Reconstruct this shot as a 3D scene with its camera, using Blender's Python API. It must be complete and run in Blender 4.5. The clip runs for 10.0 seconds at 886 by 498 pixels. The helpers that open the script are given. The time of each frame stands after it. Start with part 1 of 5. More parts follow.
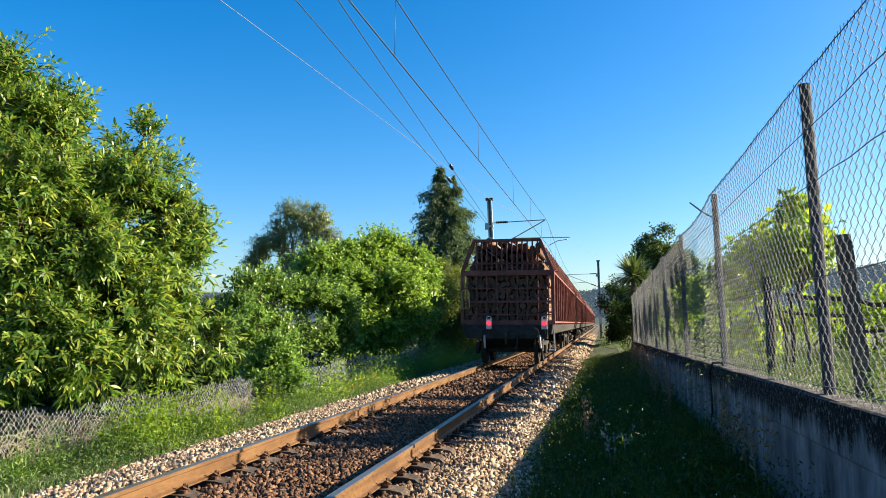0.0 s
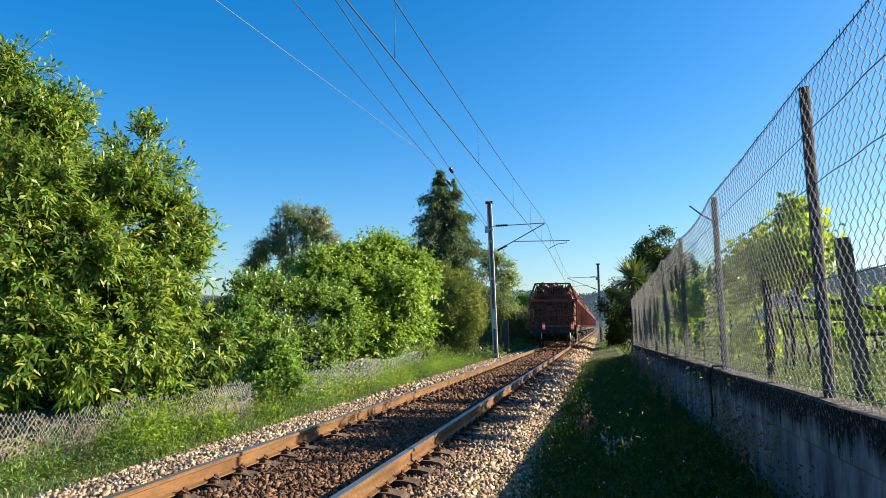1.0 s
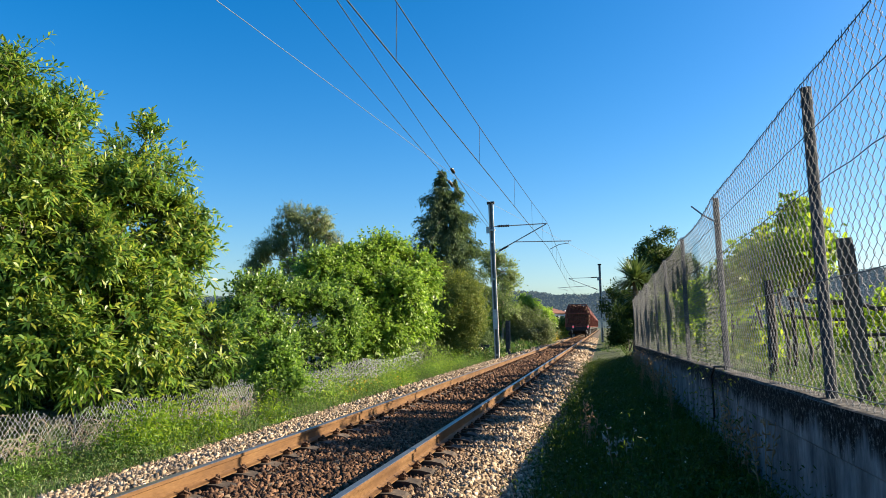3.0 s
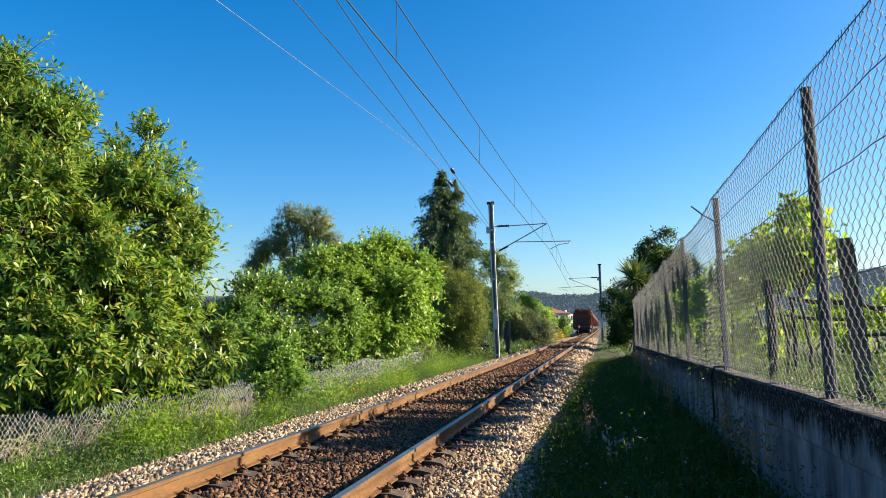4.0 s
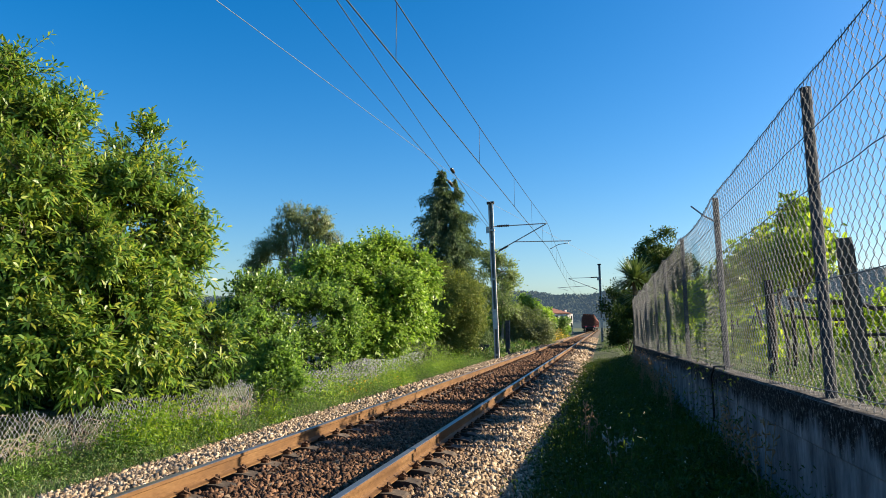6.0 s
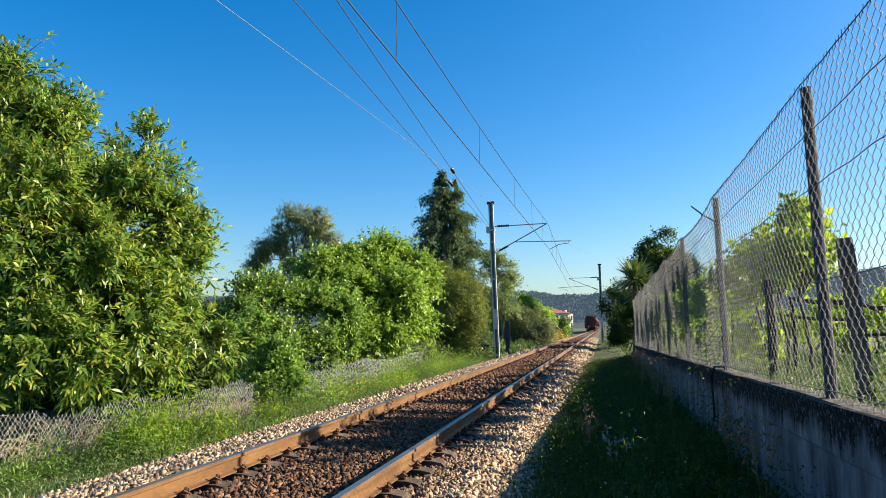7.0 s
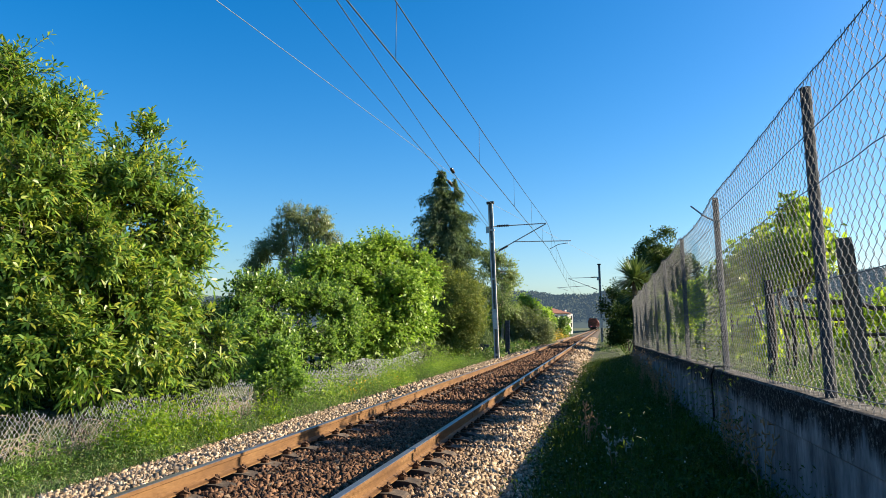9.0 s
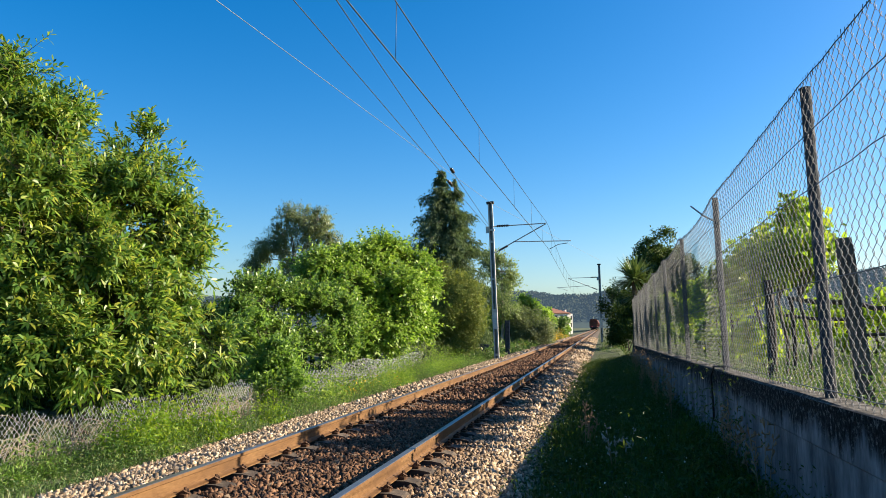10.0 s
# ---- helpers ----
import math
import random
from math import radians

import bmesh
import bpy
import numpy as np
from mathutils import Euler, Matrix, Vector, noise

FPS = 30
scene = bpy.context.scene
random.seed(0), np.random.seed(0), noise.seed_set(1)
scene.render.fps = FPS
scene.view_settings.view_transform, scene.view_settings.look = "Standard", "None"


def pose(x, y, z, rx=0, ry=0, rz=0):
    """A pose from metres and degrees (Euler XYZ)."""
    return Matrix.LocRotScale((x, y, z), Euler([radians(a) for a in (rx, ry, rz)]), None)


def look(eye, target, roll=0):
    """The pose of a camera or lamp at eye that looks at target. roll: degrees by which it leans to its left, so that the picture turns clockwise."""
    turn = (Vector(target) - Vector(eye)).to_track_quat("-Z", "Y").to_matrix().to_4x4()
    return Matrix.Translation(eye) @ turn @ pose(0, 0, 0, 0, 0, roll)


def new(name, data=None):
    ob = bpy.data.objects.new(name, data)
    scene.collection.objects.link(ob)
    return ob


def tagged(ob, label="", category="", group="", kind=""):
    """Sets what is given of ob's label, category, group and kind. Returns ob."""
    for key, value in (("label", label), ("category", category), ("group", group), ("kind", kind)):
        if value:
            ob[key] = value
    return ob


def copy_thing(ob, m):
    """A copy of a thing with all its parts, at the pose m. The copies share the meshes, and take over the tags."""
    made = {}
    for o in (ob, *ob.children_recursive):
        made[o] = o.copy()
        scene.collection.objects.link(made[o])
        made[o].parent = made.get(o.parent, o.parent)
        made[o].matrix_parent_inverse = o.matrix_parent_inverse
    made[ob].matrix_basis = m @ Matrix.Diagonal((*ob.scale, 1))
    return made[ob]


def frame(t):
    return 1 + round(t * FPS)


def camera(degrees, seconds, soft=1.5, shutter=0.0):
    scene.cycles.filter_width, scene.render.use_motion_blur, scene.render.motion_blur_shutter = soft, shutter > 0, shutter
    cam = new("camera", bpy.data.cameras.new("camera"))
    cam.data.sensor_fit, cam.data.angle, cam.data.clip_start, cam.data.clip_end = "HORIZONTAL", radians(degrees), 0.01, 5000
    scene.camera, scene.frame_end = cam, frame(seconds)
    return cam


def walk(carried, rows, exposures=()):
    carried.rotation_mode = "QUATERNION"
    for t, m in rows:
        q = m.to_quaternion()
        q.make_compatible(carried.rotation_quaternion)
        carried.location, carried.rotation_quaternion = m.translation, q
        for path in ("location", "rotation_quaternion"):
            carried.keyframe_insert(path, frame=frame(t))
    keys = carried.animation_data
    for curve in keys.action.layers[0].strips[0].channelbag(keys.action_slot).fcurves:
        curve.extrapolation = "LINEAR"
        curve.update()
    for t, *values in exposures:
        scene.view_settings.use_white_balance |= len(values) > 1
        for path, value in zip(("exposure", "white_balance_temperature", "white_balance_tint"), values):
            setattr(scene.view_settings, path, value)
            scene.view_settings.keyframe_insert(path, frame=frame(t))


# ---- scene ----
# World: x across the track to the right, y along it, z up from the top of the rails.
LENS = 62.0
cam = camera(LENS, 10.0, soft=0.45)
EYE = Vector((2.96, 0.0, 1.34))
# seconds, small sway of the hand (sideways, upwards) from the resting aim, in thousandths of a radian
SWAY = [(0, -1.3, -4.8), (0.5, -3.0, -1.7), (1, -1.5, -0.4), (1.5, -0.7, 0.0), (2, 0.5, 0.2), (2.5, 0.5, 0.2), (4, 0.5, 0.3),
        (4.5, 0.0, 0.0), (5, -0.2, -0.8), (5.5, 0.0, 0.1), (7, 0.5, 0.15), (7.5, 0.5, 0.3), (8, 0.1, 0.1), (8.5, 0.0, 0.1),
        (9, 0.0, 0.0), (9.5, -0.2, 0.0), (10, -0.15, 0.0)]
YAW, PITCH = radians(12.13), radians(6.0)


def aim(side, rise):
    a, b = YAW + side / 1000, PITCH + rise / 1000
    return look(EYE, EYE + Vector((-math.sin(a) * math.cos(b), math.cos(a) * math.cos(b), math.sin(b))))


walk(cam, [(t, aim(s, r)) for t, s, r in SWAY], exposures=[(0, 1.82), (0.5, 1.78), (1, 1.71), (2, 1.64), (4, 1.69), (4.5, 1.71), (5, 1.55), (5.5, 1.50), (7, 1.66), (7.5, 1.68), (9, 1.65), (10, 1.63)])

# ---- light ----
SUN_AZ, SUN_EL = radians(69), radians(24.3)      # to the right of the track's direction, above the horizon
world = bpy.data.worlds.new("sky")
scene.world = world
world.use_nodes = True
wn = world.node_tree
sky = wn.nodes.new("ShaderNodeTexSky")
sky.sky_type, sky.sun_disc = "NISHITA", False
sky.sun_elevation, sky.sun_rotation = SUN_EL, SUN_AZ
sky.altitude, sky.air_density, sky.dust_density, sky.ozone_density = 50, 1.0, 1.15, 4.3
rich = wn.nodes.new("ShaderNodeHueSaturation")
rich.inputs["Saturation"].default_value = 1.37
rich.inputs["Hue"].default_value = 0.5005
wn.links.new(sky.outputs[0], rich.inputs["Color"])
wn.links.new(rich.outputs[0], wn.nodes["Background"].inputs[0])
wn.nodes["Background"].inputs[1].default_value = 0.066
sun = new("sun", bpy.data.lights.new("sun", "SUN"))
sun.data.energy, sun.data.angle, sun.data.color = 5.0, radians(0.55), (1.0, 0.84, 0.62)
sun.matrix_world = look(Vector((60, 40, 60)), Vector((60, 40, 60)) - Vector(
    (math.sin(SUN_AZ) * math.cos(SUN_EL), math.cos(SUN_AZ) * math.cos(SUN_EL), math.sin(SUN_EL))))


# ---- materials ----
def shader(name, rough=0.7, metal=0.0, spec=0.5):
    m = bpy.data.materials.new(name)
    m.use_nodes = True
    b = m.node_tree.nodes["Principled BSDF"]
    b.inputs["Roughness"].default_value = rough
    b.inputs["Metallic"].default_value = metal
    b.inputs["Specular IOR Level"].default_value = spec
    return m, m.node_tree.nodes, m.node_tree.links, b


def ramp(nodes, links, source, stops):
    r = nodes.new("ShaderNodeValToRGB")
    while len(r.color_ramp.elements) < len(stops):
        r.color_ramp.elements.new(0.5)
    for e, (p, c) in zip(r.color_ramp.elements, stops):
        e.position, e.color = p, (*c, 1)
    links.new(source, r.inputs[0])
    return r.outputs[0]


def noise_tex(nodes, links, scale, detail=4.0, rough=0.6, stretch=None):
    co = nodes.new("ShaderNodeTexCoord")
    n = nodes.new("ShaderNodeTexNoise")
    n.inputs["Scale"].default_value, n.inputs["Detail"].default_value, n.inputs["Roughness"].default_value = scale, detail, rough
    out = co.outputs["Object"]
    if stretch:
        mp = nodes.new("ShaderNodeMapping")
        mp.inputs["Scale"].default_value = stretch
        links.new(out, mp.inputs[0])
        out = mp.outputs[0]
    links.new(out, n.inputs["Vector"])
    return n.outputs["Fac"]


def mix(nodes, links, fac, a, b, mode="MIX"):
    m = nodes.new("ShaderNodeMix")
    m.data_type, m.blend_type = "RGBA", mode
    for sock, v in ((m.inputs["Factor"], fac), (m.inputs["A"], a), (m.inputs["B"], b)):
        if hasattr(v, "is_linked"):
            links.new(v, sock)
        else:
            sock.default_value = v if not isinstance(v, tuple) else (*v, 1)
    return m.outputs["Result"]


def bump(nodes, links, b, height, strength=0.4, distance=0.01):
    n = nodes.new("ShaderNodeBump")
    n.inputs["Strength"].default_value, n.inputs["Distance"].default_value = strength, distance
    links.new(height, n.inputs["Height"])
    links.new(n.outputs[0], b.inputs["Normal"])


def surface(name, c0, c1, c2, scale=6.0, fine=60.0, rough=0.75, metal=0.0, spec=0.4, depth=0.008, stretch=None, random_by=None, spread=0.35):
    """Two scales of colour with relief; random_by 'island' or 'object' shifts each piece's brightness."""
    m, n, l, b = shader(name, rough, metal, spec)
    big = noise_tex(n, l, scale, 5, 0.6, stretch)
    small = noise_tex(n, l, fine, 3, 0.6, stretch)
    col = ramp(n, l, big, [(0.3, c0), (0.52, c1), (0.72, c2)])
    grain = ramp(n, l, small, [(0.25, (0.55, 0.55, 0.55)), (0.75, (1.0, 1.0, 1.0))])
    col = mix(n, l, 0.7, col, grain, "MULTIPLY")
    if random_by:
        if random_by == "island":
            src = n.new("ShaderNodeNewGeometry").outputs["Random Per Island"]
        else:
            src = n.new("ShaderNodeObjectInfo").outputs["Random"]
        lo, hi = 1 - spread, 1.0
        col = mix(n, l, 1.0, col, ramp(n, l, src, [(0, (lo, lo, lo)), (1, (hi, hi, hi))]), "MULTIPLY")
    l.new(col, b.inputs["Base Color"])
    bump(n, l, b, small, 0.5, depth)
    return m


def leaf_material(name, shades, translucent=0.45, gloss=0.35, rough=0.42):
    """Leaves: each its own shade, lit from both sides, with a waxy shine."""
    m, n, l, b = shader(name, rough, 0.0, gloss)
    rnd = n.new("ShaderNodeNewGeometry").outputs["Random Per Island"]
    k = len(shades) - 1
    col = ramp(n, l, rnd, [(i / k, c) for i, c in enumerate(shades)])
    patch = noise_tex(n, l, 0.7, 3, 0.6)
    col = mix(n, l, 1.0, col, ramp(n, l, patch, [(0.3, (0.72, 0.78, 0.7)), (0.7, (1.0, 1.0, 0.9))]), "MULTIPLY")
    l.new(col, b.inputs["Base Color"])
    tr = n.new("ShaderNodeBsdfTranslucent")
    l.new(mix(n, l, 1.0, col, (0.97, 1.0, 0.6), "MULTIPLY"), tr.inputs[0])
    mx = n.new("ShaderNodeMixShader")
    mx.inputs[0].default_value = translucent
    l.new(b.outputs[0], mx.inputs[1])
    l.new(tr.outputs[0], mx.inputs[2])
    l.new(mx.outputs[0], n["Material Output"].inputs[0])
    return m


def plain(name, c, rough=0.6, metal=0.0):
    c2 = tuple(v * 0.7 for v in c)
    return surface(name, c2, c, c, 5, 80, rough, metal, 0.4, 0.002)


M = {}
M["soil"] = surface("soil", (0.035, 0.05, 0.015), (0.06, 0.085, 0.022), (0.10, 0.09, 0.04), 1.3, 30, 0.95, depth=0.03)
M["rust"] = surface("rusty_rail", (0.082, 0.039, 0.014), (0.158, 0.080, 0.028), (0.225, 0.125, 0.048), 3, 40, 0.7, 0.15, 0.35, 0.004, (1, 0.4, 2))
M["polished"] = surface("worn_rail_top", (0.20, 0.195, 0.19), (0.30, 0.29, 0.28), (0.38, 0.37, 0.35), 2, 30, 0.38, 0.85, 0.5, 0.001, (8, 0.3, 1))
M["clip"] = surface("rusty_iron", (0.05, 0.028, 0.016), (0.10, 0.05, 0.026), (0.16, 0.085, 0.045), 20, 90, 0.75, 0.3)
M["sleeper"] = surface("stained_concrete", (0.06, 0.042, 0.03), (0.12, 0.09, 0.065), (0.24, 0.19, 0.14), 5, 50, 0.9, random_by="object", spread=0.5)
M["wall"] = surface("weathered_concrete", (0.06, 0.061, 0.065), (0.16, 0.163, 0.172), (0.29, 0.29, 0.30), 3.2, 26, 0.92, spec=0.12, depth=0.03, stretch=(1, 1, 0.4))
M["coping"] = surface("blackened_concrete", (0.03, 0.028, 0.026), (0.10, 0.095, 0.088), (0.27, 0.255, 0.23), 14, 60, 0.95, spec=0.12, depth=0.03)
M["post"] = surface("concrete_post", (0.028, 0.032, 0.038), (0.055, 0.062, 0.073), (0.12, 0.13, 0.145), 7, 70, 0.9)
M["darkpost"] = surface("lichen_post", (0.05, 0.043, 0.035), (0.10, 0.085, 0.07), (0.18, 0.155, 0.125), 9, 60, 0.95, depth=0.02)
M["wire"] = plain("galvanised_wire", (0.145, 0.158, 0.175), 0.72, 0.1)
M["oldwire"] = plain("old_zinc_wire", (0.54, 0.57, 0.61), 0.6, 0.2)
M["copper"] = plain("catenary_wire", (0.09, 0.085, 0.08), 0.5, 0.5)
M["palewire"] = plain("aluminium_wire", (0.24, 0.25, 0.27), 0.5, 0.4)
M["steel"] = surface("galvanised_steel", (0.38, 0.38, 0.38), (0.52, 0.52, 0.51), (0.64, 0.63, 0.61), 3, 40, 0.55, 0.4, 0.5, 0.002)
M["shadesteel"] = surface("shaded_steel", (0.10, 0.10, 0.10), (0.17, 0.17, 0.17), (0.25, 0.25, 0.24), 3, 40, 0.7, 0.2, 0.4, 0.002)
M["insulator"] = plain("dark_porcelain", (0.022, 0.018, 0.017), 0.3)
M["bark"] = surface("bark", (0.05, 0.038, 0.028), (0.10, 0.08, 0.06), (0.17, 0.14, 0.11), 6, 40, 0.95, depth=0.02, stretch=(3, 3, 0.7))
M["palebark"] = surface("pale_bark", (0.20, 0.16, 0.13), (0.34, 0.29, 0.24), (0.45, 0.4, 0.34), 3, 20, 0.9, stretch=(3, 3, 0.5))
M["wagon"] = surface("dusty_oxide_paint", (0.12, 0.036, 0.026), (0.205, 0.06, 0.043), (0.28, 0.105, 0.075), 2.5, 30, 0.75, depth=0.003)
M["under"] = surface("grimy_underframe", (0.02, 0.018, 0.016), (0.045, 0.04, 0.036), (0.08, 0.065, 0.052), 5, 40, 0.85, 0.2)
M["log"] = surface("pine_bark_logs", (0.12, 0.055, 0.03), (0.24, 0.12, 0.065), (0.36, 0.21, 0.12), 5, 40, 0.95, depth=0.015, random_by="object", spread=0.5)
M["logs"] = surface("stacked_logs", (0.12, 0.055, 0.03), (0.24, 0.12, 0.065), (0.36, 0.21, 0.12), 5, 40, 0.95, depth=0.015, random_by="island", spread=0.5)
M["cut"] = surface("cut_log_ends", (0.11, 0.055, 0.038), (0.18, 0.09, 0.06), (0.27, 0.14, 0.095), 8, 50, 0.9, random_by="object", spread=0.5)
M["plate"] = plain("white_plate", (0.62, 0.62, 0.60), 0.5)
M["yellow"] = plain("yellow_paint", (0.34, 0.27, 0.10), 0.6)
M["hose"] = plain("black_rubber", (0.02, 0.02, 0.02), 0.6)
M["render_white"] = surface("white_plaster", (0.66, 0.64, 0.6), (0.76, 0.74, 0.7), (0.8, 0.79, 0.76), 0.6, 8, 0.9)
M["roof"] = surface("clay_tiles", (0.15, 0.06, 0.04), (0.22, 0.095, 0.06), (0.28, 0.13, 0.085), 1, 9, 0.9)
M["pane"] = plain("dark_pane", (0.03, 0.035, 0.04), 0.1)
M["dry"] = plain("dry_stalk", (0.30, 0.19, 0.10), 0.9)
M["cane"] = surface("dead_cane", (0.24, 0.19, 0.14), (0.38, 0.31, 0.235), (0.50, 0.43, 0.34), 3, 20, 0.9)
M["oldwood"] = surface("old_wood", (0.02, 0.016, 0.012), (0.045, 0.034, 0.026), (0.085, 0.066, 0.05), 8, 50, 0.95, depth=0.015)
M["flower"] = plain("white_blossom", (0.8, 0.8, 0.72), 0.8)
M["palehead"] = plain("pale_seed_head", (0.36, 0.36, 0.30), 0.9)
M["goldflower"] = plain("yellow_blossom", (0.75, 0.5, 0.03), 0.8)
lamp_mat, ln, ll, lb = shader("tail_lamp_glow", 0.3)
lb.inputs["Base Color"].default_value = (0.7, 0.02, 0.02, 1)
lb.inputs["Emission Color"].default_value = (1.0, 0.04, 0.06, 1)
lb.inputs["Emission Strength"].default_value = 0.5
M["lamp"] = lamp_mat
M["chestnut"] = leaf_material("chestnut_leaf", [(0.052, 0.122, 0.027), (0.115, 0.225, 0.044), (0.182, 0.30, 0.058), (0.275, 0.36, 0.063), (0.43, 0.43, 0.07)], 0.5, 0.38, 0.40)
M["laurel"] = leaf_material("laurel_leaf", [(0.07, 0.15, 0.03), (0.17, 0.295, 0.055), (0.34, 0.455, 0.115)], 0.5, 0.4, 0.38)
M["walnut"] = leaf_material("walnut_leaf", [(0.10, 0.20, 0.04), (0.185, 0.32, 0.062), (0.30, 0.44, 0.10)], 0.55, 0.5, 0.40)
M["bright"] = leaf_material("spring_leaf", [(0.135, 0.25, 0.034), (0.255, 0.40, 0.058), (0.41, 0.53, 0.115)], 0.52, 0.35, 0.40)
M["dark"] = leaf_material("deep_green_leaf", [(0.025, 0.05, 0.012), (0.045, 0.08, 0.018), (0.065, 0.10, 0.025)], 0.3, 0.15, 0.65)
M["oak"] = leaf_material("oak_leaf", [(0.05, 0.085, 0.022), (0.085, 0.13, 0.032), (0.13, 0.18, 0.048)], 0.35, 0.25, 0.55)
M["conifer"] = leaf_material("conifer_needles", [(0.075, 0.12, 0.065), (0.135, 0.19, 0.10), (0.20, 0.26, 0.13)], 0.32, 0.25, 0.6)
M["euca"] = leaf_material("eucalyptus_leaf", [(0.13, 0.18, 0.085), (0.21, 0.26, 0.12), (0.30, 0.325, 0.175)], 0.5, 0.45, 0.42)
M["olive"] = leaf_material("grey_green_leaf", [(0.13, 0.17, 0.085), (0.19, 0.23, 0.12), (0.25, 0.28, 0.165)], 0.35, 0.3, 0.55)
M["poplar"] = leaf_material("poplar_leaf", [(0.17, 0.24, 0.10), (0.24, 0.32, 0.13), (0.32, 0.38, 0.19)], 0.5, 0.35, 0.5)
M["hedge"] = leaf_material("cypress_hedge", [(0.12, 0.165, 0.04), (0.185, 0.235, 0.055), (0.27, 0.285, 0.08)], 0.3, 0.2, 0.6)
M["vine"] = leaf_material("vine_leaf", [(0.16, 0.27, 0.03), (0.25, 0.38, 0.04), (0.38, 0.46, 0.06)], 0.66, 0.3)
M["drystem"] = leaf_material("dry_weed", [(0.18, 0.15, 0.10), (0.28, 0.24, 0.16), (0.40, 0.36, 0.27)], 0.3, 0.2, 0.7)
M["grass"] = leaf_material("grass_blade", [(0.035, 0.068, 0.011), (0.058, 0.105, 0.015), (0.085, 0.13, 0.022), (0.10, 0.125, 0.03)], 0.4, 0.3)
M["weed"] = leaf_material("weed_leaf", [(0.065, 0.135, 0.04), (0.105, 0.19, 0.058), (0.155, 0.23, 0.082), (0.26, 0.255, 0.13)], 0.42, 0.3)
M["yucca"] = leaf_material("sword_leaf", [(0.11, 0.16, 0.05), (0.14, 0.20, 0.07), (0.2, 0.24, 0.1)], 0.25, 0.4)
M["forest"] = leaf_material("hazy_forest", [(0.02, 0.032, 0.018), (0.04, 0.055, 0.03), (0.06, 0.07, 0.036)], 0.04, 0.2, 0.8)

# Rain has blackened the upper hand's breadth of the wall, with streaks running down from it.
wt = M["wall"].node_tree
wb = wt.nodes["Principled BSDF"]
was = wb.inputs["Base Color"].links[0].from_socket
wsep = wt.nodes.new("ShaderNodeSeparateXYZ")
wt.links.new(wt.nodes.new("ShaderNodeTexCoord").outputs["Object"], wsep.inputs[0])
lift = wt.nodes.new("ShaderNodeMath")
lift.operation = "MULTIPLY_ADD"
lift.inputs[1].default_value = 0.012
wt.links.new(wsep.outputs[1], lift.inputs[0])
wt.links.new(wsep.outputs[2], lift.inputs[2])
streak = wt.nodes.new("ShaderNodeMath")
streak.operation = "MULTIPLY_ADD"
streak.inputs[1].default_value = 0.62
wt.links.new(noise_tex(wt.nodes, wt.links, 5.0, 5, 0.65, (1, 1, 0.15)), streak.inputs[0])
wt.links.new(lift.outputs[0], streak.inputs[2])
band = wt.nodes.new("ShaderNodeMapRange")
band.inputs["From Min"].default_value, band.inputs["From Max"].default_value = 0.98, 1.09
wt.links.new(streak.outputs[0], band.inputs["Value"])
soot = ramp(wt.nodes, wt.links, noise_tex(wt.nodes, wt.links, 24, 6, 0.85), [(0.42, (0.005, 0.005, 0.005)), (0.53, (0.014, 0.013, 0.013)), (0.62, (0.17, 0.16, 0.15))])
wt.links.new(mix(wt.nodes, wt.links, band.outputs[0], was, soot), wb.inputs["Base Color"])

# The coping's face is as black as the band below it; its top is mottled grey.
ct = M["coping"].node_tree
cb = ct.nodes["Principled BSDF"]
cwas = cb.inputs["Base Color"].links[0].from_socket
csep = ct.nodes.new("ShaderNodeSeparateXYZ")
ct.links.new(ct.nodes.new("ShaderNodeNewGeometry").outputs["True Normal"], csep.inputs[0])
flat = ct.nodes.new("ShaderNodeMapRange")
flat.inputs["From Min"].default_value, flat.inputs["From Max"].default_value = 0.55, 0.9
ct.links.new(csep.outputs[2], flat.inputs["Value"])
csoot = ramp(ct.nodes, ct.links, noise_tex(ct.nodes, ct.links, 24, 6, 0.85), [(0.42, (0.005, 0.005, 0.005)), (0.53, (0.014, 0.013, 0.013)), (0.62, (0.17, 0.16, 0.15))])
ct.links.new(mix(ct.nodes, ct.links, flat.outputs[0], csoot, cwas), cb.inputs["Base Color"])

# The far hill is a plain backdrop; its faint blue emission imitates air haze.
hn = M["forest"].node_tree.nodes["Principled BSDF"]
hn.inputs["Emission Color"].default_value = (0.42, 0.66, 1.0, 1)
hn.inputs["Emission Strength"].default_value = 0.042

# Ballast: pale outside, rust-stained by brake dust between and beside the rails.
bal, bn, bl, bb = shader("ballast_stone", 0.9, 0.0, 0.3)
rnd = bn.new("ShaderNodeNewGeometry").outputs["Random Per Island"]
pale = ramp(bn, bl, rnd, [(0, (0.12, 0.083, 0.05)), (0.4, (0.275, 0.20, 0.128)), (0.8, (0.43, 0.33, 0.22)), (1, (0.57, 0.47, 0.35))])
brown = ramp(bn, bl, rnd, [(0, (0.045, 0.023, 0.012)), (0.6, (0.115, 0.06, 0.033)), (1, (0.20, 0.112, 0.064))])
sep = bn.new("ShaderNodeSeparateXYZ")
bl.new(bn.new("ShaderNodeTexCoord").outputs["Object"], sep.inputs[0])
ab = bn.new("ShaderNodeMath")
ab.operation = "ABSOLUTE"
bl.new(sep.outputs[0], ab.inputs[0])
wob = bn.new("ShaderNodeMath")
wob.operation = "MULTIPLY_ADD"
wob.inputs[1].default_value = 0.7
bl.new(noise_tex(bn, bl, 2.0, 4, 0.7), wob.inputs[0])
bl.new(ab.outputs[0], wob.inputs[2])
half = bn.new("ShaderNodeMapRange")
